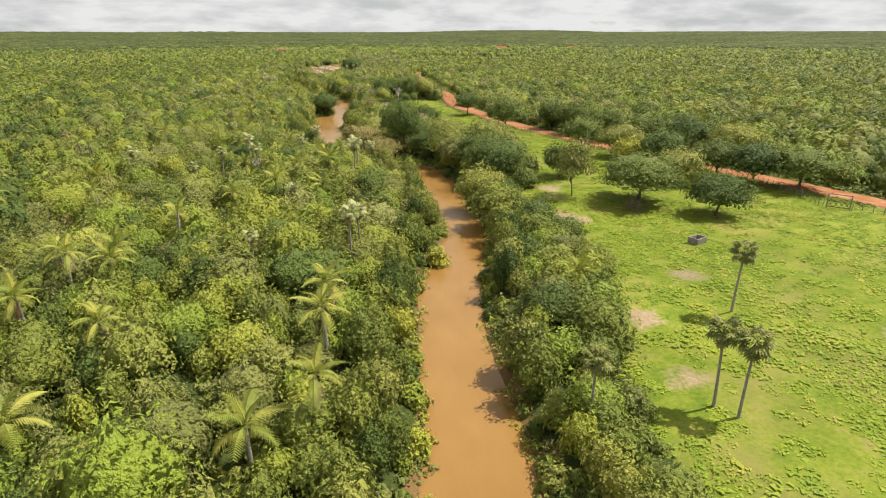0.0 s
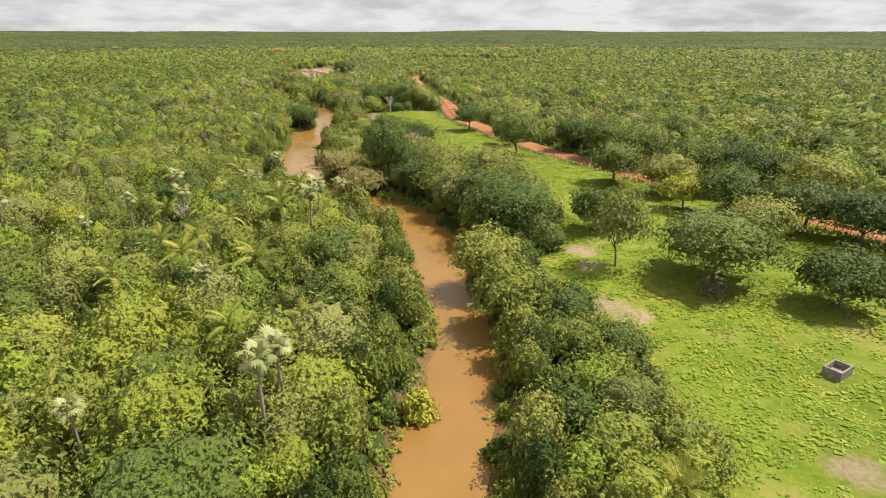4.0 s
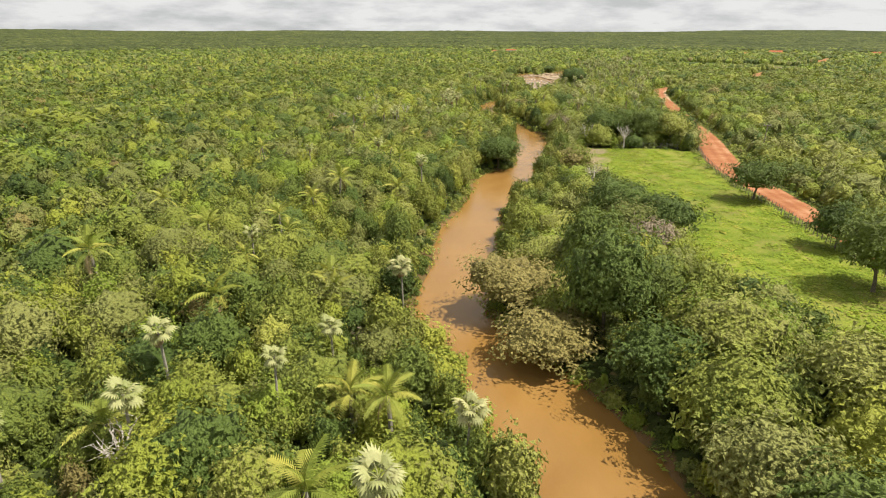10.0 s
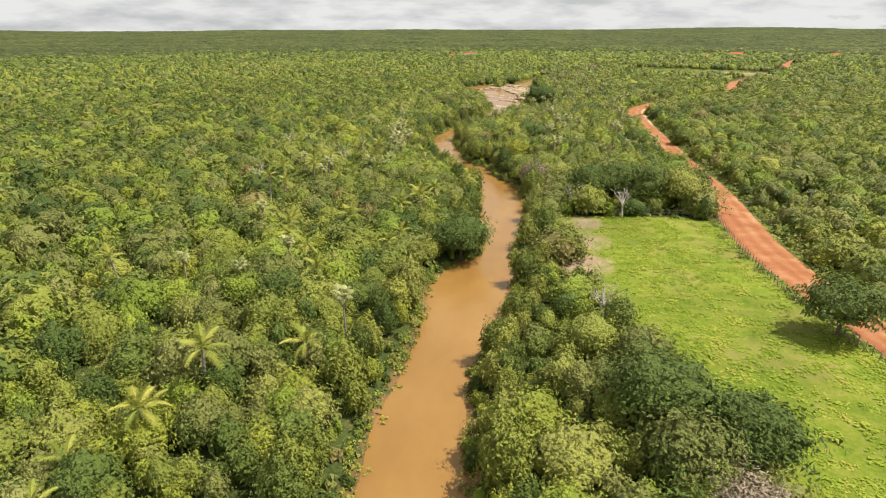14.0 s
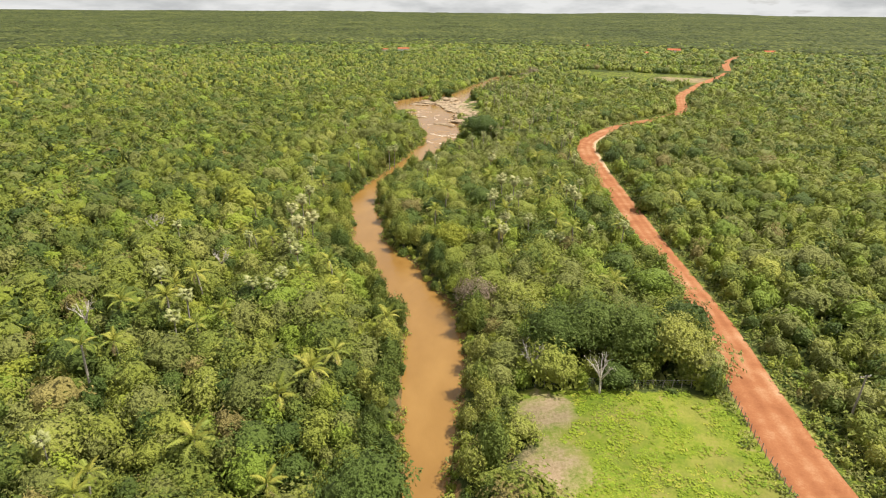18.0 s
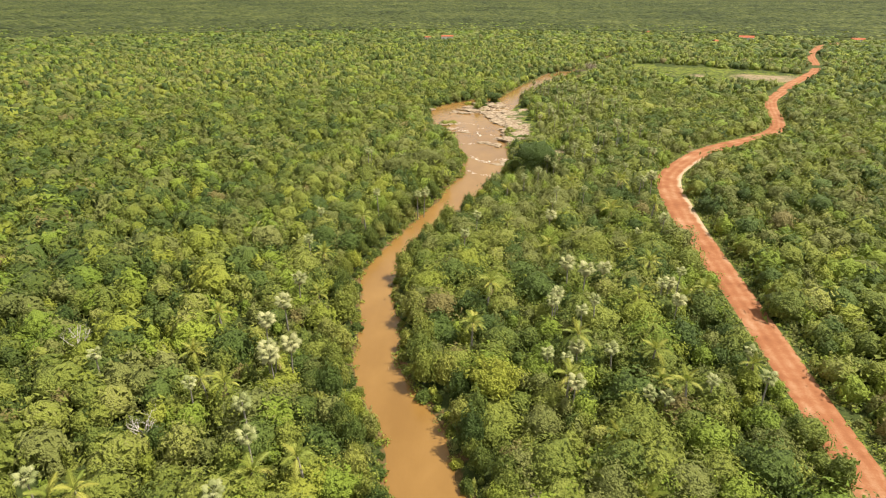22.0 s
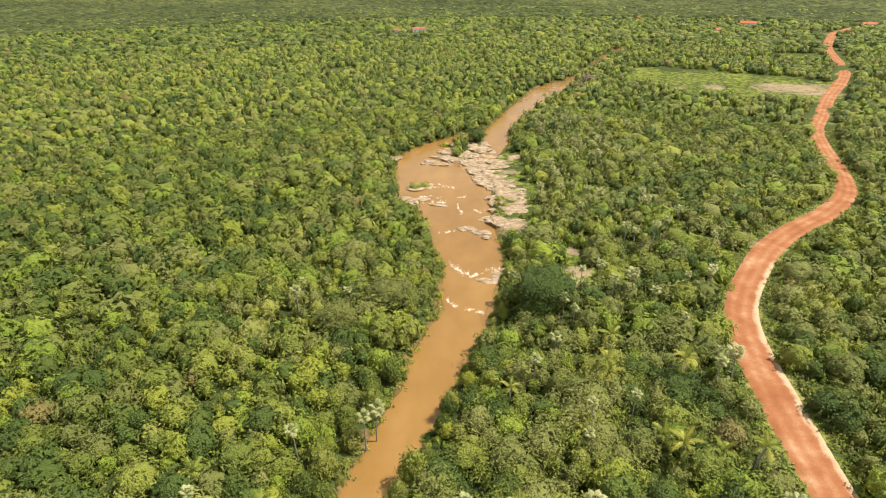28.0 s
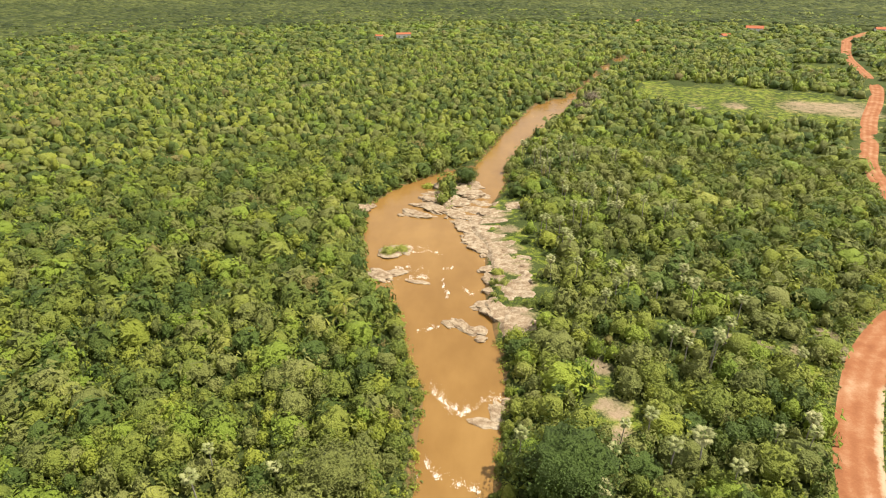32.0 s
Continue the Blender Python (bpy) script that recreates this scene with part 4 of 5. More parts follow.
# ---------------------------------------------------------------- single large trees
# x, y, crown radius, height, foliage, label
BIG_TREES = [
    (58.2, 111.0, 6.4, 9.0, LEAF_DARK, "broad green pasture tree with a wide shady crown"),
    (67.4, 101.5, 4.2, 7.4, LEAF_DARK, "dark dense mango-like tree in the pasture"),
    (93.0, 114.0, 5.2, 8.2, LEAF_DARK, "umbrella-shaped tree beside the fence"),
    (83.0, 126.0, 4.8, 8.6, LEAF, "tall green tree beside the dirt road"),
    (75.0, 134.0, 4.6, 8.8, LEAF_DARK, "dark green tree shading the road fence"),
    (73.0, 150.0, 4.4, 8.4, LEAF, "green tree standing beside the road"),
    (67.0, 160.5, 4.2, 8.2, LEAF_DARK, "dark spreading tree shading the road fence"),
    (86.5, 119.0, 5.0, 8.4, LEAF_DARK, "dark umbrella-crowned tree at the fence"),
    (72.0, 122.0, 4.0, 7.4, LEAF, "rounded tree in the pasture grass"),
    (47.8, 117.0, 3.2, 10.6, LEAF_OLIVE, "slender tree with a thin high crown"),
    (36.8, 132.0, 5.0, 9.4, LEAF_DARK, "large round-crowned tree at the pasture edge"),
    (35.5, 142.0, 4.4, 8.6, LEAF_DARK, "dense dark tree at the pasture edge"),
    (50.6, 131.5, 2.9, 6.8, LEAF_DARK, "compact dark tree alone in the grass"),
    (30.0, 116.0, 3.6, 7.4, LEAF, "leafy tree between river and pasture"),
    (30.0, 106.0, 3.4, 7.0, LEAF, "bushy tree between river and pasture"),
    (70.0, 139.0, 3.0, 6.0, LEAF_YELLOW, "bright yellow-green young tree near the road"),
    (55.8, 205.5, 3.0, 6.8, LEAF_DARK, "smaller dark tree beside the red road"),
    (84.5, 160.0, 4.4, 9.4, LEAF_DARK, "tall dark tree in the row east of the road"),
    (78.5, 172.0, 4.0, 9.0, LEAF_DARK, "tall dark tree in the row east of the road"),
    (74.5, 184.0, 4.2, 9.6, LEAF, "tall green tree in the row east of the road"),
    (89.5, 149.0, 4.6, 9.8, LEAF_DARK, "tall dark tree in the row east of the road"),
    (96.0, 139.0, 4.4, 9.4, LEAF, "tall green tree in the row east of the road"),
    (70.5, 195.0, 3.8, 8.4, LEAF_DARK, "tall dark tree in the row east of the road"),
    (54.6, 189.8, 4.2, 10.6, LEAF_DARK, "tall dark tree beside the red road"),
    (50.8, 232.0, 3.9, 8.2, LEAF_DARK, "dark round tree at the fence casting a shadow"),
    (15.4, 167.6, 4.4, 5.6, LEAF_RUST, "rusty olive tree hanging over the water"),
    (11.0, 177.4, 4.8, 6.2, LEAF_RUST, "rusty brown-green tree at the river bend"),
    (21.5, 171.0, 3.6, 12.0, LEAF_DARK, "tall dark tree at the river bend"),
    (20.0, 187.0, 3.2, 9.4, LEAF_DARK, "tall dark green tree behind the bank"),
    (28.6, 196.0, 3.0, 5.8, LEAF_GREY, "grey half-bare tree at the pasture edge"),
    (24.4, 208.5, 4.4, 8.2, LEAF_DARK, "wide flat-crowned dark tree at the pasture edge"),
    (31.4, 205.0, 4.0, 7.0, LEAF_DARK, "dark spreading tree beside a flat-crowned one"),
    (25.6, 201.5, 3.4, 6.4, LEAF_OLIVE, "olive green tree at the pasture edge"),
    (32.0, 165.0, 4.2, 8.0, LEAF, "green tree in the belt beside the river"),
    (41.0, 158.0, 4.2, 8.6, LEAF, "green tree beside the grass strip"),
    (-1.8, 256.5, 4.6, 8.2, LEAF_DARK, "dark tree bulging over the narrow river"),
    (26.2, 161.5, 3.6, 7.0, LEAF_DARK, "dark leafy tree above the river bend"),
    (30.6, 155.6, 3.8, 7.6, LEAF, "rounded green tree in the belt beside the river"),
    (31.5, 148.0, 3.6, 7.4, LEAF_OLIVE, "olive green tree in the belt beside the river"),
    (24.0, 290.0, 4.4, 9.6, LEAF_DARK, "dark grove tree behind the pasture"),
    (30.0, 292.0, 4.8, 10.2, LEAF_DARK, "dark grove tree with a broad crown"),
    (36.5, 289.5, 4.6, 10.0, LEAF_DARK, "shady grove tree behind the fence"),
    (42.5, 288.0, 4.4, 9.4, LEAF, "green grove tree near the road"),
    (46.5, 296.0, 3.8, 8.0, LEAF_DARK, "dark grove tree beside the road"),
    (10.6, 308.0, 3.8, 6.6, LEAF_GREY, "grey-brown half-bare tree beside the river"),
    (4.6, 336.5, 3.2, 6.8, LEAF_YELLOW, "yellow-green tree among the scrub"),
    (12.2, 463.0, 6.4, 11.6, LEAF_DARK, "large deep green spreading tree below the rapids"),
    (-26.0, 461.5, 5.0, 8.6, LEAF_OLIVE, "pale olive tree on the river bank"),
    (-35.0, 451.0, 4.4, 7.6, LEAF_OLIVE, "olive-brown tree in the scrub"),
    (57.6, 740.0, 4.6, 8.4, LEAF_GREY, "pinkish grey bare-looking tree far off"),
    (50.0, 722.0, 4.0, 6.4, LEAF_GREY, "grey-brown bare thicket tree far off"),
    (-10.2, 611.0, 4.0, 5.6, LEAF_DARK, "round dark tree on the rocky island"),
    (-11.5, 641.0, 4.2, 6.0, LEAF_DARK, "round dark tree on the channel bank"),
]
for k, (px, py, r, h, mat, label) in enumerate(BIG_TREES):
    gg = np.random.default_rng(300 + k)
    lobes = int(12 + r * 2)
    t = tree_thing("tree", gg, r * 1.66, h * 1.04, mat, lobes=lobes, per_lobe=110, core="bare" if mat is LEAF_GREY else "open" if "slender" in label else 2, low=0.26, leaf=(0.12 if mat is LEAF_GREY else 0.24 if "slender" in label else 0.27) / (r * 1.75), label=label, flat=0.42 if "slender" in label else 0.58, stem=0.46, wide=0.12 if "slender" in label else 0.09 + 0.03 * r)
    t.matrix_basis = pose(px, py, float(height(np.array([px]), np.array([py]))[0]) - 0.1, 0, 0, 37 * k)

# ---------------------------------------------------------------- bushes at the water and on the grass
def bush_thing(g, size, tall, mat, label, group="bushes at the water's edge"):
    root = new("bush")
    for a in g.uniform(0, 2.1) + np.arange(3) * 2.1:
        line = [(0, 0, -0.3), (0.3 * math.cos(a), 0.3 * math.sin(a), tall * 0.25), (size * 0.45 * math.cos(a), size * 0.45 * math.sin(a), tall * 0.6)]
        part("stem", mesh_of("stem", *tube(line, (0.06, 0.045, 0.02), 5), [BARK], soft=True), root)
    cv, cf = crown(g, 9, 62, (0.10 if mat is LEAF_GREY else 0.26) / size, core="bare" if mat is LEAF_GREY else 2, flat=0.7)
    part("foliage", mesh_of("foliage", cv * np.array((size, size, tall)) - np.array((0, 0, 0.12 * tall)), cf, [mat], soft=True), root)
    return tagged(root, label, "bush", group)


g = np.random.default_rng(51)
line = river_lines[0]
line = line[(line[:, 1] > 38) & (line[:, 1] < 612)]
dirs = np.gradient(line[:, :2], axis=0)
dirs /= np.linalg.norm(dirs, axis=1)[:, None]
bx, by = [], []
for i in range(0, len(line), 2):
    for s in (-1, 1):
        off = line[i, 2] / 2 + g.uniform(0.3, 1.3)
        bx.append(line[i, 0] + s * dirs[i, 1] * off + g.normal(0, 0.4)), by.append(line[i, 1] - s * dirs[i, 0] * off + g.normal(0, 0.4))
bx, by = np.array(bx), np.array(by)
keep = (gap(river_lines, bx, by) > 0.2) & (g.uniform(0, 1, len(bx)) < 0.74) & ~((by > 505) & (bx > -14))
bx, by = bx[keep][:296], by[keep][:296]
bush_kinds = [bush_thing(np.random.default_rng(11), 2.2, 2.4, LEAF, "low green bush overhanging the brown water"),
              bush_thing(np.random.default_rng(12), 1.8, 2.0, LEAF, "small green bush at the river's edge"),
              bush_thing(np.random.default_rng(13), 2.4, 2.2, LEAF_DARK, "dark spreading bush on the mud bank"),
              bush_thing(np.random.default_rng(14), 1.7, 1.9, LEAF_YELLOW, "yellow-green bush at the river's edge")]
grow(bush_kinds, bx, by, np.maximum(height(bx, by), 0.0), g, g.choice(4, len(bx), p=(0.36, 0.3, 0.2, 0.14)), g.uniform(0.5, 1.0, len(bx)))

# x, y, radius, height, foliage, label
LONE_BUSHES = [(18.2, 91.5, 2.0, 3.2, LEAF_YELLOW, "bright yellow-green bush over the water"), (10.4, 53, 1.9, 2.6, LEAF_YELLOW, "yellow-green bush beside the water"),
               (11.0, 59, 1.7, 2.4, LEAF_YELLOW, "yellow-green bush beside the water"), (11.6, 66, 1.5, 1.8, LEAF_YELLOW, "low yellow-green waterside plants"),
               (2.6, 166.2, 3.8, 5.4, LEAF_LIME, "bright green spreading bush at the bend"), (5.6, 160.0, 3.6, 4.8, LEAF_LIME, "bright green bush at the bend"),
               (9.4, 153.6, 3.4, 4.4, LEAF_LIME, "leafy green bush leaning over the water"), (6.0, 163.4, 2.6, 3.2, LEAF_LIME, "light green bush trailing in the water"),
               (-2.9, 164.5, 2.8, 2.8, LEAF_GREY, "reddish brown bare shrub"), (-13.5, 129, 3.0, 4.6, LEAF_GREY, "grey leafless thicket in the scrub"), (-9.5, 128, 2.6, 4.2, LEAF_GREY, "grey leafless thicket in the scrub"), (31, 177, 3.0, 5.0, LEAF_GREY, "grey half-bare thicket in the belt beside the pasture"), (37, 168, 2.8, 4.6, LEAF_GREY, "grey half-bare thicket in the belt beside the pasture"), (21.6, 236.5, 5.4, 5.4, LEAF_GREY, "grey leafless thicket beside the pasture"),
               (18.4, 224, 4.4, 5.2, LEAF_GREY, "grey leafless thicket beside the pasture"), (29, 76, 2.6, 4.4, LEAF_GREY, "grey half-bare shrub beside the pasture"),
               (33, 80, 2.4, 4.2, LEAF_GREY, "grey half-bare shrub beside the pasture"), (55.6, 107.2, 2.6, 3.2, LEAF_GREY, "bare grey shrub at the foot of a pasture tree"), (-31, 551, 3.2, 2.8, LEAF, "green bush on a rock in the rapids"),
               (-27.5, 552.5, 2.6, 2.4, LEAF, "olive bush on a rock in the rapids"), (1.6, 538, 2.0, 1.6, LEAF, "green bush on the rock shelf"),
               (3.5, 532, 1.7, 1.2, LEAF, "low green bush on the rock shelf"), (-24.5, 607, 2.8, 2.4, LEAF_YELLOW, "yellow bush on the rocky island"),
               (-18.5, 610, 2.8, 3.0, LEAF, "green bush on the rocky island"), (76, 136, 2.4, 3.0, LEAF_RUST, "reddish bush beside the road"),
               (9.5, 521, 2.4, 1.8, LEAF, "low bush at the foot of the rocks"), (5.5, 507, 3.0, 3.6, LEAF_YELLOW, "light green bush below the rocks"),
               (8.0, 500, 3.2, 4.2, LEAF_YELLOW, "light green bush on the river bank"), (10.5, 556, 1.6, 1.2, LEAF, "tuft of green among the rocks")]
for k, (px, py, r, h, mat, label) in enumerate(LONE_BUSHES):
    b = bush_thing(np.random.default_rng(500 + k), r * 1.35, h, mat, label, "")
    b.matrix_basis = pose(px, py, max(0.0, float(height(np.array([px]), np.array([py]))[0])), 0, 0, 51 * k)


# ---------------------------------------------------------------- palms
def fan_frond(g):
    """A long stalk with a stiff, split fan of narrow blades that droop at the tips."""
    stalk = tube([(0, 0, 0), (0.4, 0, 0.05), (0.78, 0, 0.0)], (0.03, 0.022, 0.015), 4)
    vs, fs = [], []
    n = 13
    for k in range(n):
        a = radians(-112 + 224 * k / (n - 1))
        ln = 0.80 * (1 - 0.22 * abs(math.sin(a))) * g.uniform(0.9, 1.1)
        d, e = np.array((math.cos(a), math.sin(a), -0.06)), np.array((-math.sin(a), math.cos(a), 0.0))
        o, w = np.array((0.74, 0, 0.0)), 0.095
        vs += [o, o + d * ln * 0.5 + e * w, o + d * ln * 0.5 - e * w, o + d * ln + np.array((0, 0, -0.30))]
        fs += [(4 * k, 4 * k + 2, 4 * k + 1), (4 * k + 1, 4 * k + 2, 4 * k + 3)]
    return merged([stalk, (np.array(vs), np.array(fs))])


def feather_frond(g, long=3.0):
    """An arching rib with drooping leaflets on both sides."""
    u = np.linspace(0, 1, 9)
    rib = np.stack([long * u * (1 - 0.18 * u), 0 * u, long * (0.42 * u - 0.62 * u ** 2)], 1)
    vs, fs, k = [], [], 0
    for t in np.linspace(0.16, 0.98, 17):
        c = np.array([np.interp(t, u, rib[:, i]) for i in range(3)])
        ln = 0.72 * math.sin(3.0 * (0.12 + 0.86 * t)) ** 0.6 * g.uniform(0.85, 1.15)
        for s in (-1, 1):
            tip = c + np.array((ln * 0.45, s * ln * 0.85, -ln * 0.38))
            vs += [c - np.array((0.06, 0, 0)), c + np.array((0.075, 0, 0)), tip]
            fs.append((k, k + 1, k + 2))
            k += 3
    return merged([tube(rib, np.linspace(0.035, 0.010, 9), 4), (np.array(vs), np.array(fs))])


def palm_thing(g, high, frond, count, reach, mat, label, group, droop=(-42, 62), wide=0.11, skirt=3):
    root = new("palm")
    lean = g.normal(size=2) * 0.05 * high
    u = np.linspace(0, 1, 7)
    stem = np.stack([lean[0] * u ** 1.6, lean[1] * u ** 1.6, -0.3 + (high + 0.3) * u], 1)
    part("trunk", mesh_of("trunk", *tube(stem, wide * (1.35 - 0.5 * u), 8), [BARK_PALM], soft=True), root)
    me = mesh_of("frond", *frond, [mat])
    for k in range(count):
        tilt = droop[0] + (droop[1] - droop[0]) * ((k + 0.5) / count)
        m = Matrix.Translation((lean[0], lean[1], high - 0.05)) @ pose(0, 0, 0, 0, 0, k * 137.5 + g.uniform(-12, 12)) @ pose(0, 0, 0, 0, -tilt, 0) @ Matrix.Scale(reach * g.uniform(0.88, 1.1), 4)
        part("frond", me, root, "", m)
    if skirt:
        dry = mesh_of("dry_frond", *frond, [PALM_DRY])
        for k in range(skirt):
            m = Matrix.Translation((lean[0], lean[1], high - 0.15)) @ pose(0, 0, 0, 0, 0, k * 100 + g.uniform(-30, 30)) @ pose(0, 0, 0, 0, g.uniform(58, 80), 0) @ Matrix.Scale(reach * g.uniform(0.7, 0.95), 4)
            part("dry_frond", dry, root, "hanging dry brown frond", m)
    return tagged(root, label, "palm tree", group)


FAN, FEATHER = fan_frond(np.random.default_rng(3)), feather_frond(np.random.default_rng(4))
fan_kinds = [palm_thing(np.random.default_rng(70 + k), h, FAN, c, r, PALM_PALE, label, "pale fan palms")
             for k, (h, c, r, label) in enumerate([(9.2, 15, 1.0, "tall pale fan palm with a slim grey trunk"), (7.4, 14, 0.98, "pale grey-green fan palm above the scrub"),
                                                   (5.8, 14, 0.98, "short pale fan palm among the bushes"), (7.6, 17, 1.1, "silvery fan palm with a full round head")])]
fan_kinds.append(palm_thing(np.random.default_rng(78), 7.0, FAN, 18, 1.18, LEAF_OLIVE, "slim grey-trunked fan palm alone in the pasture", "pale fan palms", skirt=4))
fan_kinds.append(palm_thing(np.random.default_rng(79), 7.9, FAN, 18, 1.25, PALM_SILVER, "tall silvery fan palm standing in a cluster", "pale fan palms", skirt=4))
# x, y, kind, size
FAN_PALMS = [(35.5, 52.3, 4, 1.0), (36.6, 50.6, 4, 0.98), (46.7, 66.7, 4, 1.02), (24.7, 52.2, 4, 0.9), (7.7, 89.4, 3, 1.05), (6.4, 87.0, 1, 1.1), (11.1, 147.2, 5, 0.8), (8.6, 137.0, 3, 1.1),
             (-1.1, 172.0, 5, 0.84), (7.7, 129.0, 1, 1.2), (-30.6, 332.4, 5, 1.0), (-29.2, 336.4, 5, 1.04), (-36.0, 342.4, 5, 0.98), (-35.0, 349.4, 5, 1.0), (-32.4, 334.8, 5, 0.94),
             (-36.3, 359.4, 5, 0.95), (-29.2, 319.8, 1, 1.1), (-25.9, 314.0, 1, 1.1), (-31.2, 302.4, 2, 1.1), (-27.2, 301.2, 2, 1.1), (-27.2, 306.6, 2, 1.1), (-20.6, 420.0, 3, 1.15), (-22.0, 417.5, 1, 1.1), (-5.2, 386.0, 1, 1.1),
             (37.5, 361.0, 5, 0.9), (37.6, 368.6, 5, 0.85), (35.8, 366.5, 1, 1.0), (40.0, 371.0, 0, 0.85), (26.8, 474.0, 1, 1.1), (4.4, 469.6, 1, 1.0), (28.9, 467.4, 1, 1.0), (21.7, 472.0, 0, 0.8),
             (20.0, 548.5, 0, 0.85), (14.4, 556.0, 0, 0.9), (24.7, 583.5, 1, 1.0), (8.6, 434.4, 1, 1.0), (12.9, 441.6, 1, 1.05), (-3.5, 400.5, 1, 1.0), (-40.5, 325.0, 1, 0.9)]
used = set()


def stand(kinds, rows, g):
    for px, py, k, s in rows:
        m = pose(px, py, float(height(np.array([px]), np.array([py]))[0]), 0, 0, g.uniform(0, 360))
        ob = copy_thing(kinds[k], m) if kinds[k].name in used else kinds[k]
        used.add(kinds[k].name)
        ob.matrix_basis = m
        ob.scale = (s, s, s)


g = np.random.default_rng(88)
px, py = g.uniform(12, 60, 400), g.uniform(330, 640, 400)
keep = free_of_plan(px, py, 3, 4) & (waves(px, py, 40, 71) > -0.2)
rows = [(float(a), float(b), int(g.choice((0, 1, 2, 5), p=(0.25, 0.3, 0.2, 0.25))), float(g.uniform(0.8, 1.1))) for a, b in zip(px[keep], py[keep])][:96]
px, py = g.uniform(-60, -2, 50), g.uniform(60, 470, 50)
keep = free_of_plan(px, py, 4, 4)
rows += [(float(a), float(b), int(g.choice(3, p=(0.2, 0.45, 0.35))), float(g.uniform(0.8, 1.1))) for a, b in zip(px[keep], py[keep])][:26]
stand(fan_kinds, FAN_PALMS + rows, g)

feather_kinds = [palm_thing(np.random.default_rng(80 + k), h, FEATHER, c, r, PALM_GREEN, label, "feather palms in the woodland", droop=(-34, 78), wide=0.15, skirt=1)
                 for k, (h, c, r, label) in enumerate([(5.2, 13, 0.95, "feather palm with yellowish arching fronds"), (3.4, 12, 1.05, "low feather palm with spreading fronds"), (6.6, 11, 0.9, "tall feather palm above the thicket")])]
FEATHER_PALMS = [(3.2, 52.8, 2, 1.0), (3.8, 64.2, 0, 1.15), (3.6, 71.4, 0, 1.1), (-24.2, 80, 2, 1.0), (-25.6, 83, 2, 0.95), (-20.0, 84, 0, 1.1), (-1.2, 50.5, 1, 1.1), (9.0, 100, 1, 1.1), (-2.0, 112, 1, 1.1),
                 (-6.0, 122, 0, 1.0), (-12, 128, 1, 1.0), (3.0, 138.5, 1, 1.2), (5.2, 148, 0, 1.1), (1.0, 150, 1, 1.1), (-22.5, 184, 2, 0.9), (-20.6, 171.8, 2, 0.8), (-19, 180, 0, 1.0), (-8, 168, 1, 1.1),
                 (-13.6, 277.5, 1, 1.25), (-11, 282, 0, 1.0), (-16.5, 272, 1, 1.1), (-22, 284, 1, 1.0), (-39.8, 328, 2, 0.85), (-35.6, 327, 0, 1.1), (-34.7, 509, 0, 1.2), (-36.5, 507, 1, 1.0), (-60, 475, 1, 1.1), (-15, 215, 1, 1.0),
                 (-20, 232, 0, 1.0), (-28, 246, 1, 1.1), (-24, 262, 1, 1.2), (32.6, 75, 1, 0.9), (22, 400, 1, 1.0), (30, 420, 1, 1.0), (-9, 90, 1, 1.0), (-16, 66, 0, 1.0)]
px, py = np.r_[g.uniform(-52, 6, 76), g.uniform(14, 50, 26)], np.r_[g.uniform(50, 440, 76), g.uniform(300, 470, 26)]
keep = free_of_plan(px, py, 2.5, 3)
stand(feather_kinds, FEATHER_PALMS + [(float(a), float(b), int(g.choice(3, p=(0.45, 0.35, 0.2))), float(g.uniform(0.85, 1.25))) for a, b in zip(px[keep], py[keep])], g)


# ---------------------------------------------------------------- dead wood
def dead_tree(g, high, label):
    root = new("dead_tree")
    part("trunk", mesh_of("trunk", *tube([(0, 0, -0.3), (0.2, 0.1, high * 0.3), (0.1, 0.35, high * 0.55)], (0.2, 0.16, 0.12), 7), [BARK_PALE], soft=True), root)
    limbs = []
    for k in range(9):
        a, z0 = k * 2.4 + g.uniform(-0.4, 0.4), high * g.uniform(0.28, 0.55)
        e = np.array((math.cos(a) * high * 0.36, math.sin(a) * high * 0.36, high * g.uniform(0.75, 1.05))) * np.array((*g.uniform(0.6, 1.1, 2), 1))
        s = np.array((0.15, 0.2, z0))
        m = (s + e) / 2 + g.normal(size=3) * 0.15
        limbs.append([s, m, e])
    for l3 in limbs:
        limb = part("limb", mesh_of("limb", *tube(l3, (0.10, 0.065, 0.025), 5), [BARK_PALE], soft=True), root)
        for _ in range(4):
            q = l3[1] + (l3[2] - l3[1]) * g.uniform(0.1, 0.9)
            twig = tube([q, q + g.normal(size=3) * 0.3 + np.array((0, 0, 0.3)), q + g.normal(size=3) * 0.55 + np.array((0, 0, 0.7))], (0.035, 0.022, 0.008), 4)
            part("twig", mesh_of("twig", *twig, [BARK_PALE], soft=True), limb)
    return tagged(root, label, "dead tree")


for k, (px, py, h, label) in enumerate([(19.3, 284.0, 6.4, "bleached bare tree with white forking limbs"), (29.6, 280.5, 6.0, "bleached bare tree beside the dark grove"), (-68.0, 337, 6.6, "grey bare tree standing above the scrub"),
                                        (21.0, 230.5, 5.6, "grey bare tree in the leafless thicket"), (-44.0, 318, 5.4, "pale bare tree in the woodland"), (-12.0, 140, 4.6, "grey leafless bush tree in the scrub"), (-58.0, 292, 6, "grey bare tree standing above the scrub")]):
    dead_tree(np.random.default_rng(700 + k), h, label).matrix_basis = pose(px, py, float(height(np.array([px]), np.array([py]))[0]), 0, 0, 63 * k)


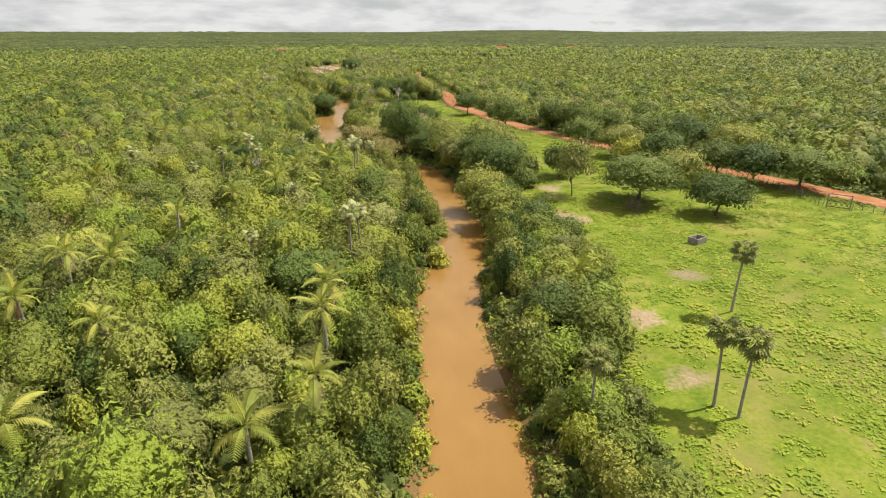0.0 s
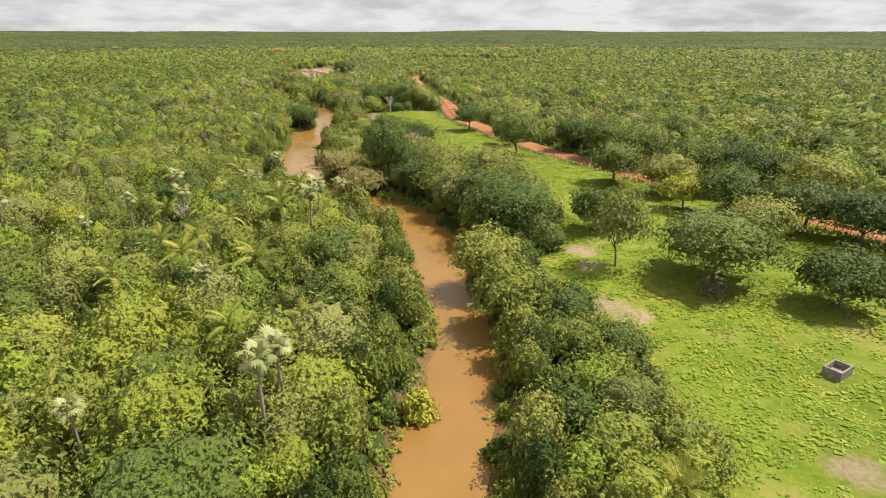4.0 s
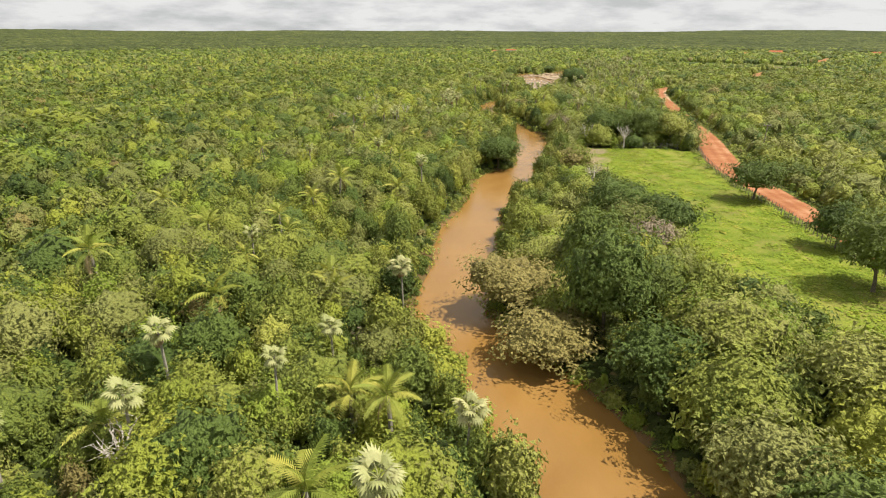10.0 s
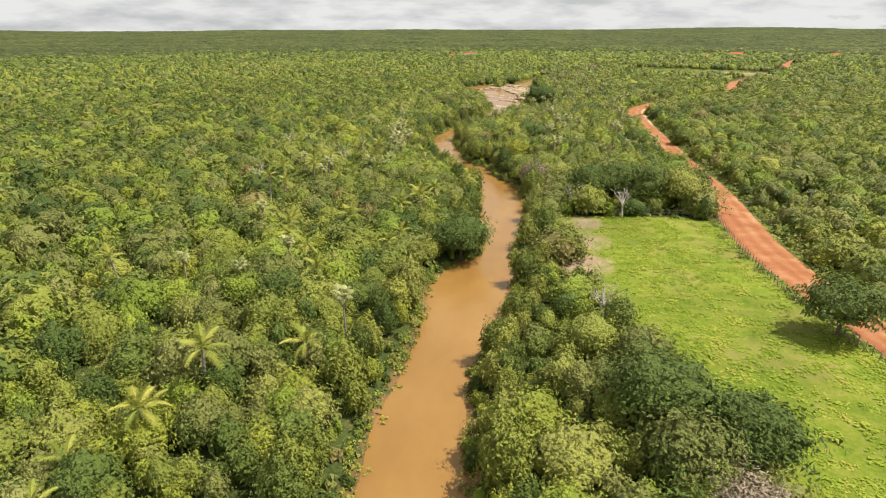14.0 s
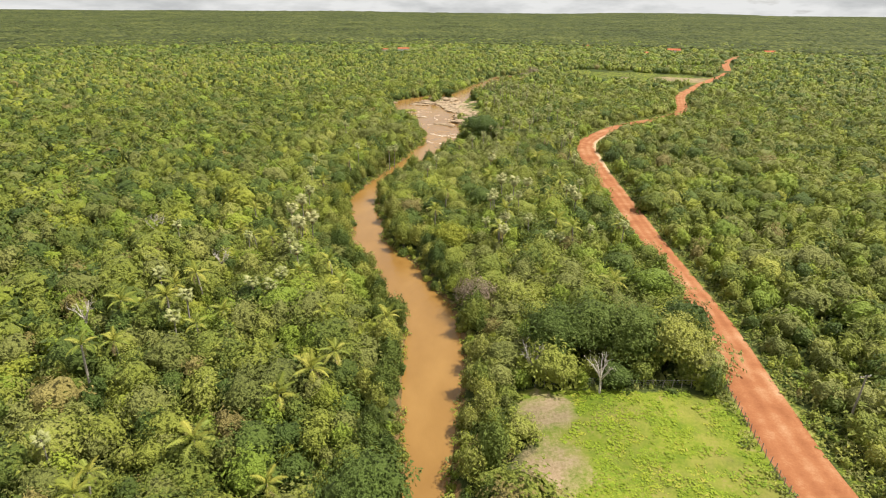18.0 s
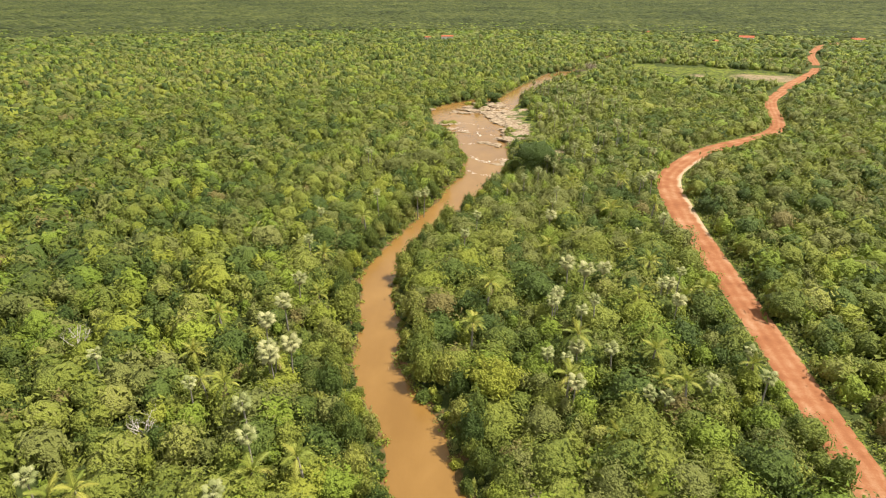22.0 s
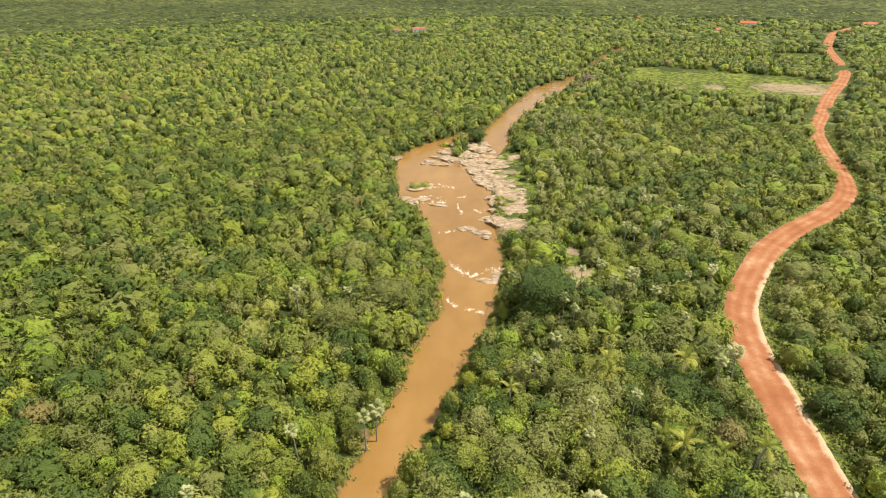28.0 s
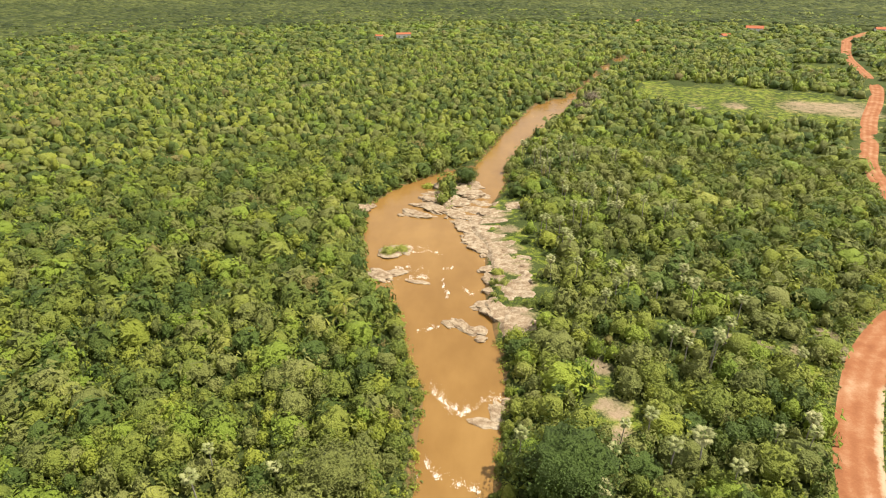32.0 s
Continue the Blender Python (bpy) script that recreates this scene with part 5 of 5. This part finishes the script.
# ---------------------------------------------------------------- rocks and broken water
def rock_thing(g, rx, ry, h, label):
    bm = bmesh.new()
    bmesh.ops.create_icosphere(bm, subdivisions=4 if rx > 2 else 3, radius=1.0)
    o = Vector(g.uniform(-50, 50, 3))
    for v in bm.verts:
        p = v.co.copy()
        v.co *= 1 + 0.50 * noise.noise(p * 1.2 + o) + 0.26 * noise.noise(p * 3.0 + o) + 0.10 * noise.noise(p * 8 + o)
        z = v.co.z
        step = 0.22
        z = math.copysign((math.floor(abs(z) / step) + min(1.0, (abs(z) / step % 1) * 3.0)) * step, z)
        v.co.z = (0.35 * v.co.z + 0.65 * z)
        if v.co.z > 0.55:
            v.co.z = 0.55 + (v.co.z - 0.55) * 0.35
        v.co.x, v.co.y, v.co.z = v.co.x * rx, v.co.y * ry, v.co.z * h * 1.5
    ob = new("rock", bm_mesh("rock", bm, STONE))
    return tagged(ob, label, "rock", "rocks in the rapids")


ROCKS_A = [(-47, 583, 3.6, 2.4, 1.2), (-44, 586, 2.4, 1.6, 0.8), (-26, 580, 4.6, 2.0, 0.7), (-20, 585, 5.4, 2.4, 1.0), (-14, 591, 5.0, 2.4, 1.0), (-8.5, 599, 4.4, 3.0, 1.5), (-22, 593, 4.0, 1.8, 0.9),
           (-12, 580, 4.4, 2.2, 0.7), (-16, 598, 3.6, 2.0, 1.0), (-25, 588, 3.0, 1.5, 0.7), (-7.4, 568, 4.2, 2.6, 0.7), (-1, 581, 3.8, 2.4, 0.8)]
ROCKS_B = [(8.5, 587, 3.6, 2.2, 0.9), (4, 577, 3.4, 2.2, 0.7), (-4, 574, 4.2, 2.2, 0.7), (-10, 573, 3.2, 1.8, 0.6), (-5.5, 561, 4.2, 2.4, 0.7), (-2, 555, 4.4, 2.6, 0.7), (2.5, 551, 4.4, 2.4, 0.7), (7.5, 549, 4.2, 2.6, 0.9), (11, 555, 3.2, 2.0, 0.9),
           (4.5, 544, 4.4, 2.4, 0.6), (8, 540, 4.2, 2.6, 0.9), (8, 533, 3.8, 2.4, 0.8), (11, 526, 4.2, 2.6, 0.9)]
ROCKS_C = [(1.5, 518.5, 4.6, 2.6, 0.9), (6.5, 515.5, 4.4, 2.4, 0.9), (-1.5, 522, 3.2, 1.8, 0.5), (10, 516, 2.6, 1.8, 0.8), (-7.5, 512.8, 3.4, 1.1, 0.6), (-3.6, 511, 2.0, 1.3, 0.6), (-2.6, 507.6, 1.2, 0.9, 0.4), (-10.8, 513.6, 1.7, 0.8, 0.4),
           (-31.5, 536.5, 3.4, 1.7, 0.7), (-27.5, 538.5, 3.2, 1.4, 0.5), (-20.5, 533.6, 2.6, 0.8, 0.3), (1.8, 483, 3.0, 1.7, 0.22), (-1.6, 480.4, 2.4, 1.0, 0.16), (3.2, 486.5, 1.6, 1.0, 0.4)]
ROCKS_D = [(0.8, 529, 2.4, 1.6, 0.5), (0.2, 535, 2.6, 1.8, 0.5), (-0.6, 541, 2.6, 1.8, 0.5), (1.4, 524.5, 2.0, 1.4, 0.5), (-31, 551, 3.6, 2.6, 0.5), (-27, 553, 2.8, 1.8, 0.45), (3.8, 493, 1.3, 0.9, 0.45), (4.4, 489, 1.0, 0.8, 0.4), (-17, 605, 6, 3.5, 0.8), (-10, 609, 5, 3.6, 0.8)]
g = np.random.default_rng(404)
ROCKS_E = []
for (px, py, rx, ry, h) in ROCKS_A[2:] + ROCKS_B + ROCKS_C[:4]:
    for _ in range(2):
        a = g.uniform(0, 6.283)
        ROCKS_E.append((px + 1.25 * rx * math.cos(a), py + 1.5 * ry * math.sin(a), float(g.uniform(0.6, 1.9)), float(g.uniform(0.5, 1.2)), h * 0.6))
for k, (px, py, rx, ry, h) in enumerate(ROCKS_A + ROCKS_B + ROCKS_C + ROCKS_D + ROCKS_E):
    r = rock_thing(np.random.default_rng(900 + k), rx * 1.2, ry * 1.3, h * 0.95, "pale layered rock slab standing in the brown rapids" if rx > 2.8 else "small pale rock in the brown rapids")
    r.matrix_basis = pose(px, py, 0.5 * smooth(np.float64(px), -6, 4) if py > 505 else 0.0, 0, 0, -18 + 36 * math.sin(k * 1.7))


def rock_shelf():
    """Bedrock that breaks through grass and water in low ledges."""
    us, vs_ = np.arange(-36, 18, 0.45), np.arange(508, 612, 0.45)
    X, Y = (a.ravel() for a in np.meshgrid(us, vs_))
    mid = np.interp(Y, (508, 524, 544, 564, 580, 596, 612), (5.5, 7, 4.5, -1, -8, -13, -12))
    half = np.interp(Y, (508, 524, 544, 564, 580, 596, 612), (4.5, 4.5, 6.5, 7.5, 14, 16, 6))
    mask = 1 - smooth(np.abs(X - mid) / half, 0.55, 1.15)
    n = np.array([noise.fractal(Vector((a * 0.10 + 0.05 * b, b * 0.20, 3.0)), 1.0, 2.0, 5) for a, b in zip(X, Y)])
    f = n + 0.75 * mask - 0.69
    step = 0.16
    f = (np.floor(f / step) + np.clip((f / step % 1) * 3.5, 0, 1)) * step
    base = np.maximum(height(X, Y), 0.0)
    Z = base + np.clip(f, -0.5, 0.55) * 0.9 + 0.05 * np.array([noise.noise(Vector((a * 1.1, b * 1.9, 7.0))) for a, b in zip(X, Y)])
    Z[mask < 0.02] = -1.5
    k = len(us)
    i = np.arange(len(vs_) - 1)[:, None] * k + np.arange(k - 1)[None]
    f4 = np.stack([i, i + 1, i + k + 1, i + k], -1).reshape(-1, 4)
    f4 = f4[(mask[f4] > 0.02).all(1)]
    ob = new("rock_shelf", mesh_of("rock_shelf", np.stack([X, Y, Z], 1), f4, [STONE]))
    return tagged(ob, "broad pale bedrock shelf with low cracked ledges", "rock")


rock_shelf()


def foam_line(g, pts, wide, density=130):
    """Broken streaks and flecks of foam that trail downstream from a ledge."""
    p = np.array(pts, float)
    seg = np.r_[0, np.cumsum(np.hypot(*np.diff(p, axis=0).T))]
    n = int(seg[-1] * density)
    t = g.uniform(0, seg[-1], n)
    away = g.gamma(1.2, 1.3, n) * wide
    lumps = 0.7 * waves(t, away * 0.4, 2.6, int(seg[-1] * 10)) + 0.5 * waves(t, away, 0.9, 8) + g.normal(0, 0.25, n)
    keep = lumps > 0.22 + 0.16 * away / wide
    t, away = t[keep], away[keep]
    n = len(t)
    c = np.stack([np.interp(t, seg, p[:, 0]) + g.normal(0, 0.15, n), np.interp(t, seg, p[:, 1]) + away * 1.2 - 0.3 + 0.55 * waves(t, 0 * t, 2.4, 77) + g.normal(0, 0.30, n)], 1)
    s = g.uniform(0.02, 0.085, n) * np.exp(-away / (wide * 2.0)) + 0.012
    v = OCT_V[None] * s[:, None, None] * np.array((1.2, 1.9, 0.5)) * g.uniform(0.7, 1.2, (n, 6, 1)) + np.concatenate([c, np.full((n, 1), 0.03)], 1)[:, None]
    f = OCT_F[None] + (np.arange(n) * 6)[:, None, None]
    ob = new("foam", mesh_of("foam", v.reshape(-1, 3), f.reshape(-1, 3), [FOAM]))
    return tagged(ob, "white foam breaking over a rock ledge", "foam", "foam lines in the rapids", "stuff")


FOAM_LINES = [([(-30.5, 532), (-26.5, 534.5), (-22, 535), (-17.5, 537)], 1.6), ([(-13.6, 535), (-13, 530.5), (-11.2, 527.5), (-12.4, 524)], 0.6), ([(-8, 530.5), (-5, 528)], 0.5), ([(-27, 556), (-23, 554.5), (-19.5, 556)], 0.5),
              ([(-24, 551), (-19, 553), (-15, 550)], 0.5), ([(-14, 541), (-11, 543)], 0.4), ([(-18, 510), (-15, 511.5), (-13, 512.5)], 0.5), ([(-13, 489.5), (-9, 485), (-6, 482.2), (-4, 484.5), (-1, 487), (2, 487.5)], 0.8),
              ([(-10.5, 484.5), (-8, 483)], 0.4), ([(-12, 469.5), (-9, 467), (-5, 465.4), (-2, 464)], 0.5), ([(-15, 466), (-13, 467)], 0.4), ([(-28, 541), (-24, 542.5), (-20, 541)], 0.5)]
for k, (pts, wide) in enumerate(FOAM_LINES):
    foam_line(np.random.default_rng(60 + k), pts, wide)

# ---------------------------------------------------------------- grasses along the banks
def tuft(g, count):
    a, r = g.uniform(0, 6.283, count), np.sqrt(g.uniform(0, 1, count))
    c = np.stack([r * np.cos(a), r * np.sin(a), 0.25 + 0.75 * g.uniform(0, 1, count) * (1.05 - r * 0.6)], 1)
    return leaves(g, c, unit(c) * 0.5, 0.32, 1.5, 0.5)


g = np.random.default_rng(62)
ex, ey = [], []
for line in river_lines:
    line = line[(line[:, 1] > 36) & (line[:, 1] < 720)]
    d = unit(np.gradient(line[:, :2], axis=0))
    for s in (-1, 1):
        for _ in range(3):
            off = line[:, 2] / 2 + g.uniform(-0.5, 1.1, len(line))
            ex.append(line[:, 0] + s * d[:, 1] * off + g.normal(0, 0.4, len(line)))
            ey.append(line[:, 1] - s * d[:, 0] * off + g.normal(0, 0.4, len(line)))
x, y = np.concatenate(ex), np.concatenate(ey)
keep = (gap(river_lines, x, y) > -0.7) & (waves(x, y, 9, 95) + g.normal(0, 0.4, len(x)) > -0.35) & ~((y > 507) & (y < 600) & (x > -12))
x, y = x[keep], y[keep]
n = len(x)
planted("bank_grass", [tuft(np.random.default_rng(210 + k), 14) for k in range(6)], x, y, np.maximum(height(x, y), -0.05) - 0.05, g.uniform(0.5, 1.1, n), g.uniform(0.4, 1.3, n), g.uniform(0, 6.283, n),
        np.clip(g.normal(0.5, 0.3, n), 0, 1), [LEAF_LIME, LEAF_FRESH, LEAF_OLIVE], g.integers(0, 6, n), "rank green grasses overhanging the river's edge", "grass", g.choice(3, n, p=(0.35, 0.35, 0.3)))

# ---------------------------------------------------------------- grass and low shrubs along the road
ex, ey = [], []
line = road_line[(road_line[:, 1] > 100) & (road_line[:, 1] < 640)]
d = unit(np.gradient(line[:, :2], axis=0))
for s in (-1, 1):
    for _ in range(5):
        off = line[:, 2] / 2 + 0.1 + 3.6 * g.uniform(0, 1, len(line)) ** 1.2
        ex.append(line[:, 0] + s * d[:, 1] * off + g.normal(0, 0.5, len(line)))
        ey.append(line[:, 1] - s * d[:, 0] * off + g.normal(0, 0.5, len(line)))
x, y = np.concatenate(ex), np.concatenate(ey)
dd = gap([road_line], x, y)
keep = (dd > 0.1) & ~(pasture_at(x, y) & (dd > 2)) & (waves(x, y, 8, 96) + g.normal(0, 0.5, len(x)) > -0.5)
x, y, dd = x[keep], y[keep], dd[keep]
n = len(x)
planted("roadside_grass", [tuft(np.random.default_rng(230 + k), 16) for k in range(6)], x, y, height(x, y) - 0.05, g.uniform(0.5, 0.9, n) + 0.15 * dd, 0.25 + g.uniform(0.15, 0.5, n) * dd, g.uniform(0, 6.283, n),
        np.clip(g.normal(0.5, 0.3, n), 0, 1), [LEAF, LEAF_FRESH, LEAF_OLIVE], g.integers(0, 6, n), "rough grass and low shrubs beside the dirt road", "grass", g.choice(3, n, p=(0.45, 0.2, 0.35)))

# ---------------------------------------------------------------- pasture weeds
g = np.random.default_rng(61)
x, y = scatter(18, 100, 36, 283, 0.88, g)
keep = pasture_at(x, y) & (spots(BARE, x, y, 0.3) < 0.4) & (waves(x, y, 6, 91) + 0.6 * waves(x, y, 25, 92) + g.normal(0, 0.3, len(x)) > -0.25) & (y < 70 + 3.2 * (x + 60))
x, y = x[keep], y[keep]
n = len(x)
planted("pasture_weeds", [tuft(np.random.default_rng(200 + k), 16) for k in range(6)], x, y, height(x, y) - 0.03, g.uniform(0.4, 1.0, n), g.uniform(0.08, 0.30, n), g.uniform(0, 6.283, n),
        np.clip(0.45 + 0.35 * waves(x, y, 10, 93) + g.normal(0, 0.22, n), 0, 1), [WEED], g.integers(0, 6, n), "bright green weeds and grass tufts in the pasture", "grass")


# ---------------------------------------------------------------- fence, gate, trough, pole
def ground_z(px, py):
    return float(height(np.array([px]), np.array([py]))[0])


def fence_thing(line, step, label):
    root = new("fence")
    p = spline([(a, b, 0) for a, b in line], 0.5)
    seg = np.r_[0, np.cumsum(np.hypot(*np.diff(p[:, :2], axis=0).T))]
    g = np.random.default_rng(5)
    me = mesh_of("post", *tube([(0, 0, -0.3), (0.01, 0.0, 0.6), (0.02, 0.02, 1.45), (0.02, 0.02, 1.5)], (0.065, 0.06, 0.05, 0.01), 6), [TIMBER])
    tops = []
    for s in np.arange(0, seg[-1], step):
        x_, y_ = np.interp(s, seg, p[:, 0]), np.interp(s, seg, p[:, 1])
        z_ = ground_z(x_, y_)
        tops.append((x_, y_, z_))
        part("post", me, root, "", pose(x_, y_, z_, g.normal(0, 3), g.normal(0, 3), g.uniform(0, 360)))
    for h in (0.45, 0.85, 1.25):
        part("wire", mesh_of("wire", *tube([(a, b, c + h) for a, b, c in tops], np.full(len(tops), 0.012), 3), [STEEL]), root, "taut fence wire")
    return tagged(root, label, "fence")


fence_thing([(49.2, 283), (48.6, 262), (50, 241), (53, 226), (58, 195), (64.5, 181), (74, 157), (82, 138), (88, 121), (89.2, 108), (88.2, 101.6)], 1.25, "weathered stake and wire fence along the red road")
fence_thing([(90.8, 98.8), (96, 92), (103, 76), (108, 58)], 1.5, "stake fence continuing past the wooden gate")
fence_thing([(20, 282), (28, 282.6), (38, 282.2), (48.6, 283.4)], 1.5, "stake fence closing the upper end of the pasture")

gate = new("wooden_gate")
gate.matrix_basis = pose(89.4, 100.2, ground_z(89.4, 100.2), 0, 0, -42)
for sx_ in (-1.7, 1.7):
    part("gate_post", mesh_of("gate_post", *tube([(0, 0, -0.4), (0, 0, 1.2), (0, 0, 2.5)], (0.11, 0.105, 0.09), 8), [TIMBER]), gate, "", pose(sx_, 0, 0))
part("top_bar", bm_mesh("top_bar", box(3.7, 0.12, 0.14, 0.02), TIMBER), gate, "", pose(0, 0, 2.45))
for z_ in (0.25, 1.25):
    part("rail", bm_mesh("rail", box(3.2, 0.06, 0.12, 0.01), DARK_WOOD), gate, "", pose(0, 0, z_))
for k in range(4):
    for s in (-1, 1):
        part("brace", bm_mesh("brace", box(1.28, 0.05, 0.09, 0.01), DARK_WOOD), gate, "", pose(-1.2 + 0.8 * k, 0.06 * s, 0.75, 0, 52 * s, 0))
tagged(gate, "closed dark timber gate with crossed braces under a top bar", "gate")

trough = new("water_trough")
trough.matrix_basis = pose(56.2, 88.8, ground_z(56.2, 88.8), 0, 0, 24)
for nm, a, b, c, at in (("long_side", 2.2, 0.16, 0.95, (0, 0.72, 0.42)), ("long_side", 2.2, 0.16, 0.95, (0, -0.72, 0.42)), ("short_side", 0.16, 1.28, 0.95, (1.02, 0, 0.42)), ("short_side", 0.16, 1.28, 0.95, (-1.02, 0, 0.42)), ("base", 1.88, 1.28, 0.3, (0, 0, 0.12))):
    part(nm, bm_mesh(nm, box(a, b, c, 0.02), CONCRETE), trough, "", pose(*at))
tagged(trough, "open grey concrete trough standing in the weeds", "trough")

pole = new("utility_pole")
pole.matrix_basis = pose(62.8, 275.0, ground_z(62.8, 275.0), 1.5, 2, 20)
part("mast", mesh_of("mast", *tube([(0, 0, -0.5), (0, 0, 4), (0, 0, 8.6)], (0.15, 0.13, 0.10), 8), [CONCRETE], soft=True), pole)
arm = part("cross_arm", bm_mesh("cross_arm", box(1.9, 0.12, 0.12, 0.01), TIMBER), pole, "", pose(0, 0.12, 8.2))
for sx_ in (-0.85, 0, 0.85):
    part("insulator", mesh_of("insulator", *tube([(0, 0, 0), (0, 0, 0.1), (0, 0, 0.22)], (0.05, 0.06, 0.03), 8), [PLASTER], soft=True), arm, "white insulator", pose(sx_, 0, 0.06))
tagged(pole, "slim power pole with a cross arm beside the road", "utility pole")


# ---------------------------------------------------------------- far houses
def house_thing(a, b, h, rise, label):
    root = new("house")
    for nm, sx_, sy_, at in (("wall", a, 0.2, (0, -b / 2 + 0.1, h / 2)), ("wall", a, 0.2, (0, b / 2 - 0.1, h / 2)), ("wall", 0.2, b - 0.4, (-a / 2 + 0.1, 0, h / 2)), ("wall", 0.2, b - 0.4, (a / 2 - 0.1, 0, h / 2))):
        part(nm, bm_mesh(nm, box(sx_, sy_, h, 0), PLASTER), root, "", pose(*at))
    slope = math.degrees(math.atan2(rise, b / 2))
    ln = math.hypot(rise, b / 2) + 0.6
    for s in (-1, 1):
        part("roof_slope", bm_mesh("roof_slope", box(a + 1.0, ln, 0.14, 0.02), CLAY_TILE), root, "orange clay tile roof", pose(0, s * (b / 4 + 0.1), h + rise / 2 - 0.02, -s * slope, 0, 0))
    part("door", bm_mesh("door", box(0.9, 0.08, 2.05, 0.01), DARK_WOOD), root, "", pose(0.2, -b / 2 - 0.03, 1.03))
    for sx_ in (-a * 0.32, a * 0.33):
        part("window", bm_mesh("window", box(1.1, 0.08, 1.0, 0.01), DARK_WOOD), root, "", pose(sx_, -b / 2 - 0.03, 1.55))
    return tagged(root, label, "house")


for k, (px, py, a, b, h, rise, turn, label) in enumerate([(-92, 1042, 15, 8, 4.0, 1.2, 10, "long whitewashed farm house far off in the woods"), (-116, 1033, 9, 7, 3.4, 1.0, -15, "small white farm building in the woods"),
                                                          (288, 1098, 17, 9, 3.2, 2.2, -20, "house with a large orange tile roof far off"), (236, 1037, 10, 7, 2.8, 1.5, 15, "small house with an orange tile roof"),
                                                          (178, 1179, 12, 8, 2.8, 1.6, 0, "distant house with an orange tile roof"), (415, 1086, 14, 8, 3.0, 1.8, -10, "distant house with a red tile roof")]):
    house_thing(a, b, h, rise, label).matrix_basis = pose(px, py, ground_z(px, py) - 0.1, 0, 0, turn)
